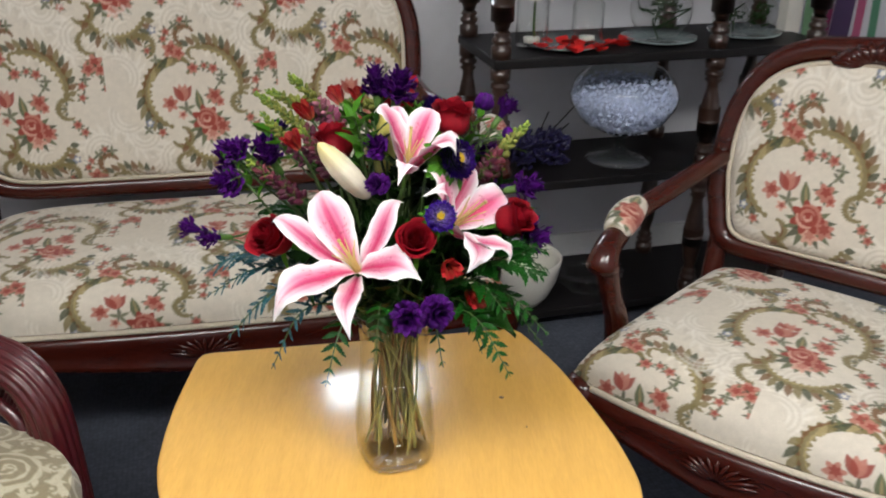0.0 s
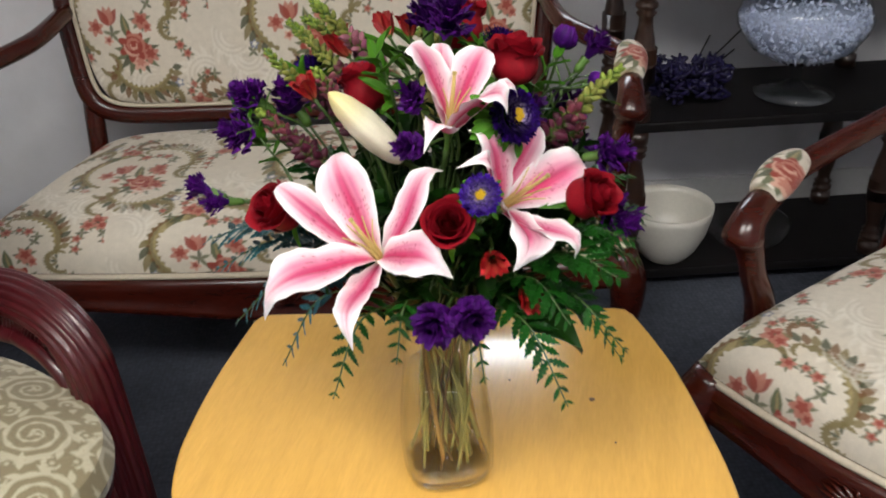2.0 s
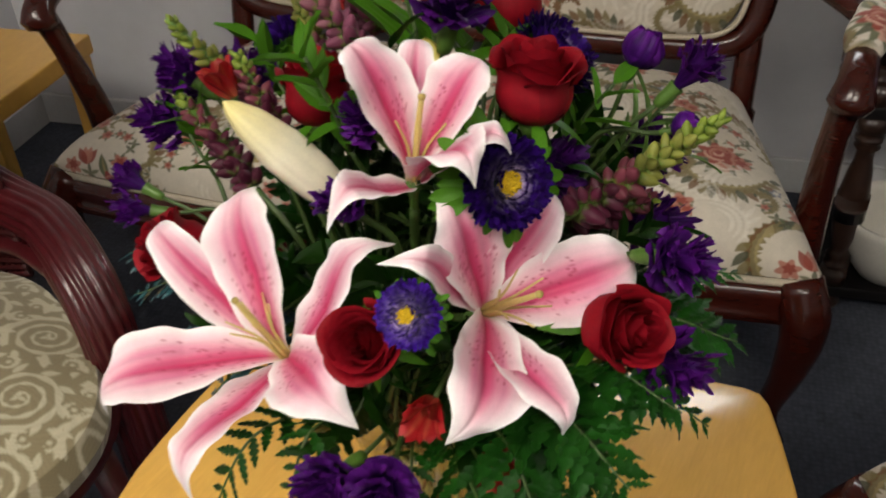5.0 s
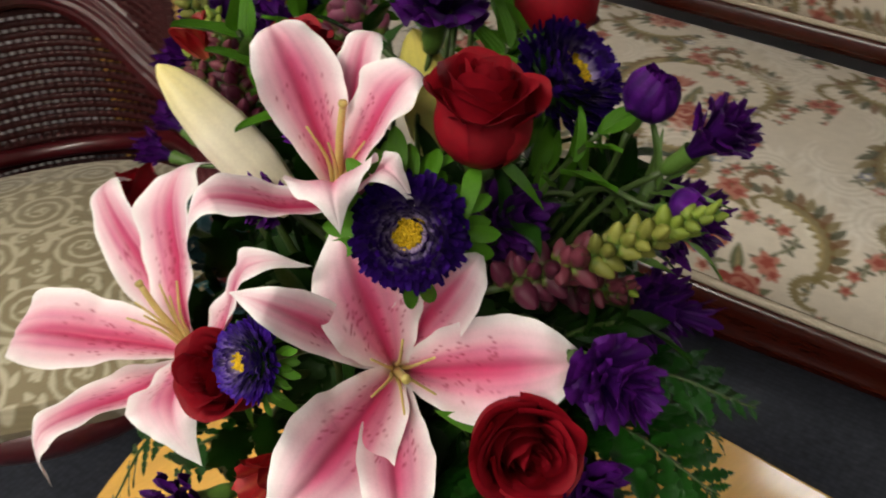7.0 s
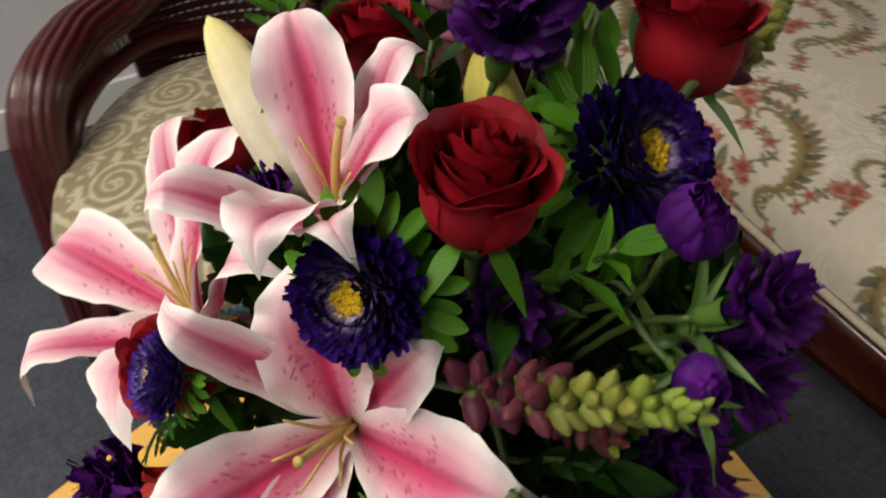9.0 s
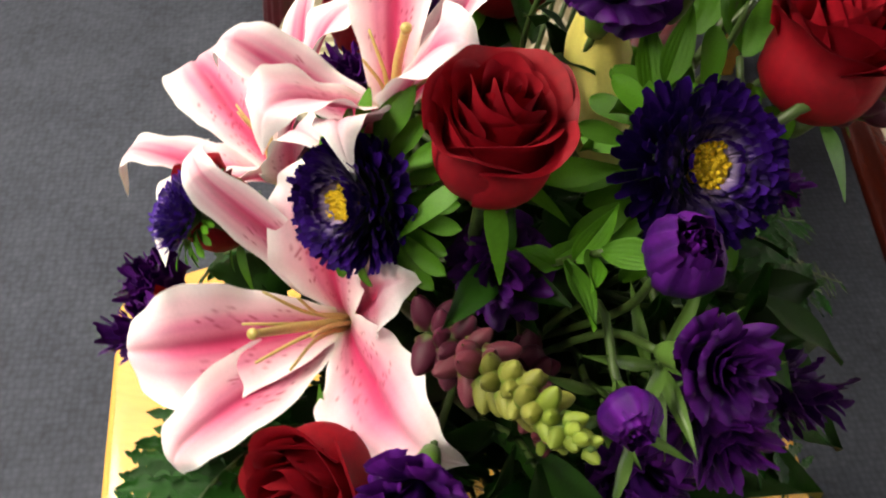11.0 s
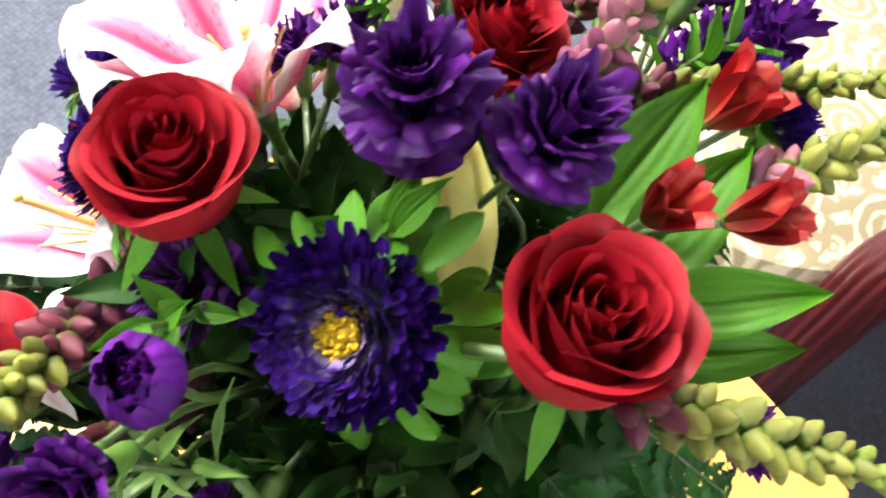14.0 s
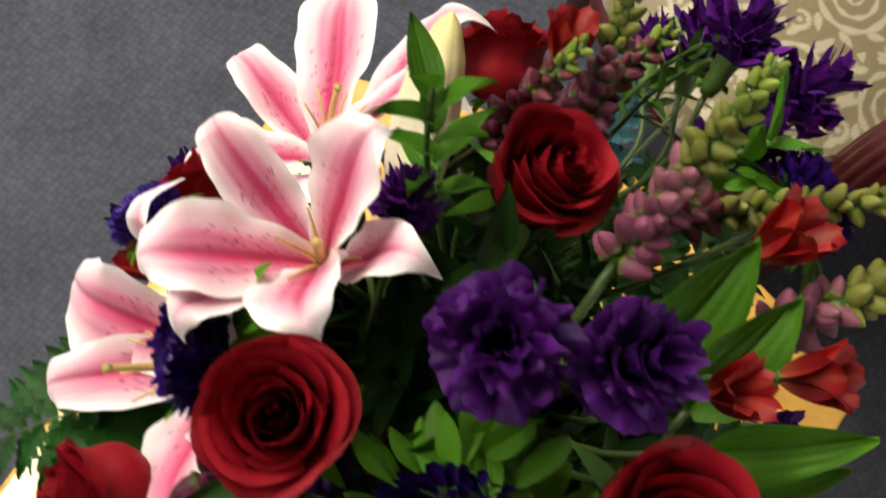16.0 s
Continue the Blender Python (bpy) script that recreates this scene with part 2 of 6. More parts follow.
M_LEAF = make("leaf", (0.010, 0.040, 0.004), 0.36, spec=0.16, var=0.28, scale=40, bump=0.25, bump_scale=160, through_light=0.10, per_piece=0.35)
M_BRIGHTLEAF = make("fresh_leaf", (0.058, 0.180, 0.010), 0.46, spec=0.2, var=0.22, scale=50, bump=0.2, bump_scale=200, through_light=0.18, per_piece=0.25)
M_FERN = make("fern", (0.009, 0.056, 0.006), 0.28, spec=0.18, var=0.30, scale=60, bump=0.25, bump_scale=300, through_light=0.06, per_piece=0.35)
M_BLUEFERN = make("dyed_fern", (0.012, 0.070, 0.085), 0.30, var=0.30, scale=60, bump=0.2, bump_scale=300, per_piece=0.35)
M_STEM = make("stem", vcol=True, rough=0.45, var=0.30, scale=60, bump=0.1)
M_TWIG = make("green_twig", (0.045, 0.085, 0.018), 0.45, var=0.30, scale=60, bump=0.1)
M_WOODSTEM = make("brown_stem", (0.15, 0.085, 0.025), 0.5, var=0.30, scale=60, bump=0.1)
M_CALYX = make("calyx", (0.075, 0.155, 0.025), 0.45, var=0.18, scale=90, bump=0.1, per_piece=0.15)
M_BUD = make("lily_bud_skin", vcol=True, rough=0.42, var=0.07, scale=90, bump=0.12, bump_scale=200, through_light=0.10)
M_SNAP = make("snapdragon_skin", vcol=True, rough=0.5, var=0.22, scale=160, bump=0.15, through_light=0.10, per_piece=0.28, spec=0.3)
M_FILAMENT = make("filament", (0.58, 0.46, 0.15), 0.45, var=0.15, scale=120)
M_STIGMA = make("stigma", (0.45, 0.36, 0.10), 0.35, var=0.15, scale=300)
M_REDSILK = make("red_silk", (0.50, 0.012, 0.010), 0.55, var=0.2, scale=60, through_light=0.1, per_piece=0.2)
M_WHITESILK = make("white_silk", (0.78, 0.77, 0.70), 0.6, var=0.08, scale=60, through_light=0.15)
M_TINSEL = make("violet_tinsel", (0.008, 0.005, 0.042), 0.38, var=0.5, scale=90, bump=0.6, bump_scale=200)
M_METAL_LID = make("zinc_lid", (0.45, 0.45, 0.46), 0.35, metal=0.9, var=0.12, scale=90)
M_LAMP = glow("lamp_diffuser", (1.0, 0.94, 0.84), 25.0)
M_DAYPANE = glow("daylight_pane", (0.95, 0.98, 1.0), 14.0)

# ---------------------------------------------------------------- the room
def setting(name, bm, material, label, category, m=None, smooth=False):
    ob = new(name, bm_mesh(name, bm, material, smooth))
    if m is not None:
        ob.matrix_basis = m
    return tagged(ob, label, category, kind="structure")


U0, U1, N0, N1, HIGH = -1.56, 2.9, -3.2, 1.56, 2.6
setting("floor", box_bm(U1 - U0 + 0.3, N1 - N0 + 0.3, 0.1, 0, ((U0 + U1) / 2, (N0 + N1) / 2, -0.05)), M_CARPET,
        "dark grey-blue loop pile carpet covering the floor", "carpet", ROOM)
setting("ceiling", box_bm(U1 - U0 + 0.3, N1 - N0 + 0.3, 0.1, 0, ((U0 + U1) / 2, (N0 + N1) / 2, HIGH + 0.05)), M_CEIL,
        "white tiled office ceiling", "ceiling", ROOM)
setting("wall_west", box_bm(0.1, N1 - N0 + 0.2, HIGH, 0, (U0 - 0.05, (N0 + N1) / 2, HIGH / 2)), M_WALL, "plain white painted wall", "wall", ROOM)
setting("wall_east", box_bm(0.1, N1 - N0 + 0.2, HIGH, 0, (U1 + 0.05, (N0 + N1) / 2, HIGH / 2)), M_WALL, "plain white painted wall", "wall", ROOM)
setting("wall_south", box_bm(U1 - U0, 0.1, HIGH, 0, ((U0 + U1) / 2, N0 - 0.05, HIGH / 2)), M_WALL, "plain white painted wall", "wall", ROOM)

# north wall with a window above the settee
WU0, WU1, WZ0, WZ1 = 0.00, 0.56, 1.15, 1.46
nw = bmesh.new()
for a0, a1, z0, z1 in ((U0, WU0, 0, HIGH), (WU1, U1, 0, HIGH), (WU0, WU1, 0, WZ0), (WU0, WU1, WZ1, HIGH)):
    res = bmesh.ops.create_cube(nw, size=1.0)
    bmesh.ops.scale(nw, vec=(a1 - a0, 0.1, z1 - z0), verts=res["verts"])
    bmesh.ops.translate(nw, vec=((a0 + a1) / 2, N1 + 0.05, (z0 + z1) / 2), verts=res["verts"])
setting("wall_north", nw, M_WALL, "plain white painted wall behind the settee", "wall", ROOM)
win = thing("window_1", "bright daylit window above the settee", "window", ROOM, kind="structure")
part("pane", bm_mesh("pane", box_bm(WU1 - WU0, 0.006, WZ1 - WZ0, 0, ((WU0 + WU1) / 2, N1 + 0.07, (WZ0 + WZ1) / 2)), M_DAYPANE), win)
for k, (cx, cz, sx, sz) in enumerate((((WU0 + WU1) / 2, WZ0 + 0.02, WU1 - WU0, 0.04), ((WU0 + WU1) / 2, WZ1 - 0.02, WU1 - WU0, 0.04),
                                      (WU0 + 0.02, (WZ0 + WZ1) / 2, 0.04, WZ1 - WZ0 - 0.08), (WU1 - 0.02, (WZ0 + WZ1) / 2, 0.04, WZ1 - WZ0 - 0.08))):
    part("window_frame", bm_mesh("window_frame", box_bm(sx, 0.05, sz, 0.004, (cx, N1 + 0.04, cz)), M_TRIM), win)

for label, sx, sy, cx, cy in (("baseboard_west", 0.014, N1 - N0 - 0.03, U0 + 0.007, (N0 + N1) / 2), ("baseboard_north", U1 - U0, 0.014, (U0 + U1) / 2, N1 - 0.007)):
    setting(label, box_bm(sx, sy, 0.09, 0.004, (cx, cy, 0.045)), M_TRIM, "low white painted baseboard", "baseboard", ROOM)

# ceiling lights
def ceiling_light(u, n):
    lamp = thing("ceiling_light", "recessed fluorescent ceiling light with a white diffuser", "ceiling light", ROOM @ pose(u, n, HIGH), "ceiling lights")
    part("diffuser", bm_mesh("diffuser", box_bm(1.16, 0.56, 0.012, 0.002, (0, 0, -0.008)), M_LAMP), lamp)
    for sx, sy, cx, cy in ((1.22, 0.03, 0, 0.295), (1.22, 0.03, 0, -0.295), (0.03, 0.56, 0.595, 0), (0.03, 0.56, -0.595, 0)):
        part("frame", bm_mesh("frame", box_bm(sx, sy, 0.02, 0.003, (cx, cy, -0.010)), M_TRIM), lamp)


for u, n in LIGHTS:
    ceiling_light(u, n)

# ---------------------------------------------------------------- woven patterns
def arc_mask(x, y, cx, cy, r, a0, a1, w):
    """Soft mask of an arc of radius r from angle a0 to a1 (degrees), thickest in its middle."""
    dx, dy = x - cx, y - cy
    ang = np.degrees(np.arctan2(dy, dx))
    span = a1 - a0
    k = ((ang - a0) % 360) / span
    inside = (k <= 1).astype(float)
    width = w * (0.35 + 0.65 * np.sin(np.pi * np.clip(k, 0, 1)))
    leafy = width * (1 + 0.35 * np.sin(ang * 0.55))
    return inside * np.clip((leafy - np.abs(np.hypot(dx, dy) - r)) / 0.0022 + 0.5, 0, 1)


def blob(x, y, cx, cy, r, lobes=0, phase=0.0):
    dx, dy = x - cx, y - cy
    d = np.hypot(dx, dy)
    edge = r * (1 + (0.22 * np.cos(lobes * np.arctan2(dy, dx) + phase) if lobes else 0))
    return np.clip((edge - d) / 0.002 + 0.5, 0, 1)


def leaf_mask(x, y, cx, cy, ang, length, width):
    c, s = np.cos(np.radians(ang)), np.sin(np.radians(ang))
    u, v = (x - cx) * c + (y - cy) * s, -(x - cx) * s + (y - cy) * c
    k = np.clip(u / length, 0, 1)
    return ((u > 0) & (u < length)) * np.clip((width * np.sin(np.pi * k ** 0.8) - np.abs(v)) / 0.002 + 0.5, 0, 1)


def tapestry(x, y, unit_w=0.455, unit_h=0.66):
    """Cream ground with leafy scroll cartouches round rose bouquets in a half-drop repeat. Coordinates in metres."""
    x, y = np.asarray(x, float) * 1.07, np.asarray(y, float) * 1.07
    col = np.tile(np.array([0.60, 0.545, 0.455]), (len(x), 1))
    olive, brown, red, pink, blush = (0.190, 0.152, 0.064), (0.165, 0.085, 0.036), (0.275, 0.056, 0.040), (0.43, 0.175, 0.130), (0.58, 0.34, 0.26)
    green, dark, gold, blue, pearl, dull = (0.105, 0.120, 0.060), (0.065, 0.074, 0.042), (0.33, 0.265, 0.125), (0.19, 0.21, 0.28), (0.72, 0.68, 0.60), (0.49, 0.44, 0.36)

    def lay(mask, colour, strength=1.0):
        nonlocal col
        a = (np.clip(mask, 0, 1) * strength)[:, None]
        col = col * (1 - a) + np.array(colour)[None] * a

    for half in (0, 1):
        cx = ((x / unit_w + 0.5 * half) % 1.0 - 0.56) * unit_w
        cy = ((y / unit_h + 0.5 * half) % 1.0 - 0.46) * unit_h

        def arc(px, py, r, a0, a1, w, colour, strength=0.95):
            lay(arc_mask(cx, cy, px, py, r, a0, a1, w), colour, strength)

        def frond(px, py, r, a0, a1, n, turn, length, width, colours, strength=0.9):
            for k in range(n):
                a = a0 + (a1 - a0) * (k + 0.5) / n
                lay(leaf_mask(cx, cy, px + r * np.cos(np.radians(a)), py + r * np.sin(np.radians(a)), a + turn, length * (0.65 + 0.5 * np.sin(np.pi * (k + 0.5) / n)), width), colours[k % len(colours)], strength)

        def sprig_leaves(px, py, n, length, width, a0=20):
            for k in range(n):
                lay(leaf_mask(cx, cy, px, py, a0 + k * 360 / n, length, width), dark if k % 2 else green, 0.85)

        def bloom(px, py, r, lobes, outer=pink, inner=red):
            lay(blob(cx, cy, px, py, r, lobes, px * 90), outer, 0.95)
            lay(blob(cx, cy, px + 0.06 * r, py + 0.1 * r, r * 0.55, lobes, 1.0), inner, 0.9)

        # pale raised plumes woven into the ground
        for px, py, r, a0, a1 in ((-0.205, 0.02, 0.050, 150, 330), (-0.225, 0.12, 0.060, -40, 120), (-0.190, 0.235, 0.050, 60, 250), (0.150, 0.225, 0.055, 100, 300), (0.175, -0.075, 0.048, 20, 220),
                                  (-0.165, -0.105, 0.060, 200, 390), (0.06, 0.30, 0.045, 170, 380), (-0.02, -0.165, 0.055, 20, 170)):
            for d in (0.0, 0.012, 0.024):
                arc(px, py, r - d, a0 + 500 * d, a1 - 1900 * d, 0.0042, pearl, 0.45)
                arc(px, py, r - d - 0.006, a0 + 500 * d, a1 - 1900 * d, 0.0026, dull, 0.35)
            frond(px, py, r, a0 + 10, a1 - 10, 9, 42, 0.034, 0.0050, (pearl, dull, pearl), 0.5)
        # scrolls of the cartouche
        arc(-0.060, 0.070, 0.092, 78, 252, 0.0120, olive)
        arc(-0.060, 0.070, 0.099, 95, 235, 0.0035, brown)
        arc(-0.060, 0.070, 0.086, 100, 230, 0.0028, gold)
        arc(-0.052, 0.138, 0.020, -60, 130, 0.0052, olive)
        arc(-0.068, -0.045, 0.026, -160, 90, 0.0085, olive)
        arc(-0.068, -0.045, 0.020, -120, 60, 0.0030, brown)
        frond(-0.060, 0.070, 0.080, 105, 160, 5, -75, 0.044, 0.0080, (olive, gold, dark))
        frond(-0.060, 0.070, 0.098, 165, 232, 6, 55, 0.042, 0.0085, (olive, dark))
        arc(0.000, 0.092, 0.100, -18, 104, 0.0135, olive)
        arc(0.000, 0.092, 0.093, -5, 90, 0.0032, gold)
        arc(0.000, 0.092, 0.108, 0, 95, 0.0038, brown)
        frond(0.000, 0.092, 0.106, -12, 128, 17, 34, 0.034, 0.0080, (olive, brown, dark))
        arc(-0.040, 0.222, 0.024, 20, 250, 0.0085, brown)
        arc(-0.018, 0.176, 0.016, 90, 270, 0.0050, olive)
        arc(0.100, 0.042, 0.026, 50, 300, 0.0075, olive)
        frond(0.100, 0.042, 0.020, 90, 260, 5, 180, 0.016, 0.0034, (dark, olive))
        arc(0.016, -0.036, 0.076, 188, 345, 0.0110, olive)
        arc(0.016, -0.036, 0.070, 205, 330, 0.0028, gold)
        frond(0.016, -0.036, 0.078, 200, 352, 15, 18, 0.036, 0.0080, (brown, olive, dark))
        arc(-0.055, -0.118, 0.030, 90, 290, 0.0075, olive)
        arc(0.075, -0.135, 0.030, -70, 140, 0.0075, olive)
        frond(0.075, -0.135, 0.026, -40, 120, 5, 180, 0.016, 0.0034, (dark, olive))
        # bouquet
        for a, ln in ((-160, 0.056), (-135, 0.062), (-110, 0.066), (-85, 0.060), (-60, 0.066), (-35, 0.070), (-12, 0.066), (12, 0.064), (38, 0.055), (150, 0.050), (172, 0.055)):
            lay(leaf_mask(cx, cy, 0.004, -0.012, a, ln, 0.0088), green if int(a) % 3 else dark, 0.92)
        lay(leaf_mask(cx, cy, -0.010, 0.020, 100, 0.062, 0.0110), green, 0.95)
        lay(leaf_mask(cx, cy, -0.008, 0.020, 101, 0.056, 0.0028), gold, 0.8)
        sprig_leaves(0.026, 0.062, 7, 0.030, 0.0052)
        sprig_leaves(-0.050, 0.030, 5, 0.026, 0.0045)
        bloom(0.026, 0.062, 0.0185, 5)
        bloom(0.040, 0.045, 0.0110, 5)
        bloom(-0.092, 0.045, 0.0185, 6)
        bloom(-0.062, 0.014, 0.0110, 5, blush, red)
        for a in (-30, -10, 10, 30):
            lay(leaf_mask(cx, cy, -0.057, 0.050, 90 + a, 0.048, 0.0105), red if abs(a) > 20 else pink, 0.92)
        bloom(0.040, -0.020, 0.0200, 6, pink, red)
        bloom(0.012, -0.040, 0.0190, 6, blush, pink)
        lay(blob(cx, cy, 0.0, 0.0, 0.0330, 7), red)
        for r, w, a0, a1, c in ((0.026, 0.0042, -40, 130, pink), (0.024, 0.0036, 170, 300, blush), (0.015, 0.0036, 20, 230, pink), (0.008, 0.0030, 160, 400, blush)):
            arc(0.001, 0.002, r, a0, a1, w, c)
        # garlands of small blooms
        for px, py, r in ((-0.078, 0.186, 0.0200), (-0.060, 0.176, 0.0150), (-0.088, 0.232, 0.0090), (-0.096, 0.214, 0.0080), (-0.048, 0.262, 0.0075), (-0.025, 0.136, 0.0125), (0.028, 0.134, 0.0110), (0.005, 0.142, 0.0070),
                          (0.178, 0.158, 0.0200), (0.160, 0.142, 0.0150), (0.190, 0.140, 0.0140), (0.140, 0.100, 0.0095), (0.138, 0.070, 0.0080), (0.205, 0.092, 0.0095), (0.222, 0.045, 0.0120), (0.232, 0.012, 0.0080), (0.118, 0.000, 0.0100),
                          (-0.120, -0.030, 0.0095), (0.135, -0.020, 0.0090), (-0.140, 0.185, 0.0075)):
            sprig_leaves(px, py, 5, 0.010 + r, 0.0040, 20 + 4000 * px)
            bloom(px, py, r, 5)
        for px, py in ((-0.120, 0.160), (-0.105, 0.150), (0.050, 0.116), (0.046, 0.100), (0.150, 0.118), (0.196, 0.116), (0.214, 0.070), (0.226, 0.028), (-0.066, 0.248), (-0.030, 0.258), (-0.155, -0.022)):
            sprig_leaves(px, py, 4, 0.017, 0.0038, 9000 * px)
        bloom(-0.150, -0.004, 0.0100, 5, blue, pearl)
        bloom(0.105, -0.092, 0.0100, 5, blue, pearl)
    return col


def damask(x, y, unit_w=0.21):
    """Gold-grey ground with paler acanthus scrolls."""
    x, y = np.asarray(x, float), np.asarray(y, float)
    ground, pale = np.array([0.235, 0.195, 0.110]), np.array([0.48, 0.435, 0.31])
    mask = np.zeros(len(x))
    unit_h = unit_w * 0.62
    for half, flip in ((0, 1), (1, -1)):
        cx = ((x / unit_w + 0.5 * half) % 1.0 * unit_w - unit_w / 2) * flip
        cy = (y / unit_h + 0.5 * half) % 1.0 * unit_h - unit_h / 2
        r, a = np.hypot(cx, cy), np.arctan2(cy, cx) / (2 * np.pi)
        turn = (r - 0.006) / 0.0165 - a
        arm = np.round(turn)
        off = np.abs(turn - arm) * 0.0165
        wind = arm + a
        wide = np.clip(0.0014 + 0.0010 * wind, 0.0012, 0.0042) * (1 + 0.30 * np.sin(14 * np.pi * a + 3 * wind))
        mask = np.maximum(mask, (wind < 2.75) * (r > 0.004) * np.clip((wide - off) / 0.0016 + 0.5, 0, 1))
        for k in range(9):
            q = k * 40 + 8
            c, s = np.cos(np.radians(q)), np.sin(np.radians(q))
            mask = np.maximum(mask, leaf_mask(cx, cy, 0.047 * c, 0.047 * s, q + 62, 0.024, 0.0050))
            if k % 3 == 0:
                mask = np.maximum(mask, arc_mask(cx, cy, 0.070 * c, 0.062 * s, 0.0105, q, q + 260, 0.0034))
                mask = np.maximum(mask, blob(cx, cy, 0.070 * c, 0.062 * s, 0.0034))
            if k % 3 == 1:
                mask = np.maximum(mask, leaf_mask(cx, cy, 0.060 * c, 0.056 * s, q - 30, 0.034, 0.0058))
        for k in range(3):
            mask = np.maximum(mask, leaf_mask(cx, cy, 0.0, 0.0, k * 120 + 30, 0.011, 0.0030))
    weave = 1 + 0.05 * np.sin(2200 * (x + y))
    return (ground + (pale - ground) * mask[:, None]) * weave[:, None]

# ---------------------------------------------------------------- coffee table
def rounded(outline, n, cut=0.03):
    """Closed outline with its corners rounded."""
    p = [np.array(q, float) for q in outline]
    out = []
    for i in range(len(p)):
        a, b, c = p[i - 1], p[i], p[(i + 1) % len(p)]
        d0, d1 = min(cut, np.linalg.norm(a - b) * 0.45), min(cut, np.linalg.norm(c - b) * 0.45)
        s, e = b + unit(a - b) * d0, b + unit(c - b) * d1
        for t in np.linspace(0, 1, n):
            out.append((1 - t) ** 2 * s + 2 * t * (1 - t) * b + t * t * e)
    return out


left_side = spline([(-0.362, 0.315), (-0.366, 0.14), (-0.345, -0.04), (-0.275, -0.165), (-0.182, -0.300)], 10)
right_side = spline([(0.338, -0.142), (0.360, -0.06), (0.347, 0.05), (0.320, 0.150), (0.277, 0.286), (0.216, 0.412)], 10)
table_outline = rounded(np.vstack([left_side, right_side]), 3, 0.022)
table = thing("coffee_table", "honey maple coffee table with bowed sides and rounded edges", "table")
part("tabletop", bm_mesh("tabletop", extruded(table_outline, TABLE_Z - 0.028, TABLE_Z, 0.007), M_MAPLE, True), table)
mid = np.mean(table_outline, 0)
apron = [mid + (p - mid) * 0.86 for p in table_outline]
part("apron", bm_mesh("apron", extruded(apron, TABLE_Z - 0.10, TABLE_Z - 0.0285, 0.003), M_MAPLE), table)
for corner in ((-0.29, 0.25), (0.17, 0.335), (0.26, -0.105), (-0.155, -0.225)):
    part("leg", bm_mesh("leg", box_bm(0.05, 0.05, TABLE_Z - 0.10, 0.006, (*corner, (TABLE_Z - 0.10) / 2)), M_MAPLE), table)
# small dents and a knot in the varnish
for kx, ky, r in ((0.171, 0.173, 0.0042), (0.055, 0.20, 0.0018), (0.205, 0.09, 0.0016)):
    v, f = lathe([(0.0001, 0.0012), (r * 0.7, 0.0010), (r, 0.0003)], 10)
    part("dent", np_mesh("dent", v + (kx, ky, TABLE_Z), f, M_WOODSTEM), table, "small dark dent in the varnish")

# ---------------------------------------------------------------- settee and armchair
def sweep_frame(outline, wide, deep, back=0.0):
    """Closed moulded frame along an outline of (x, y, z) points lying near one plane; wide: in the plane, deep: across it."""
    p = np.array(outline, float)
    c = p.mean(0)
    tan = np.roll(p, -1, 0) - np.roll(p, 1, 0)
    tan /= np.linalg.norm(tan, axis=1)[:, None]
    nrm = unit(np.cross(p[0] - c, p[len(p) // 4] - c))
    out = np.cross(tan, nrm)
    out *= np.sign((out * (p - c)).sum(1))[:, None]
    prof = [(-0.5, -0.5), (-0.5, 0.15), (-0.30, 0.46), (0.05, 0.55), (0.36, 0.42), (0.5, 0.10), (0.5, -0.5)]
    v = np.stack([p + out * (a * np.asarray(wide)[..., None] if np.ndim(wide) else a * wide) + nrm * b * deep for a, b in prof], 1)
    n, k = len(p), len(prof)
    f = [(i * k + j, i * k + (j + 1) % k, (i + 1) % n * k + (j + 1) % k, (i + 1) % n * k + j) for i in range(n) for j in range(k)]
    return v.reshape(-1, 3), f


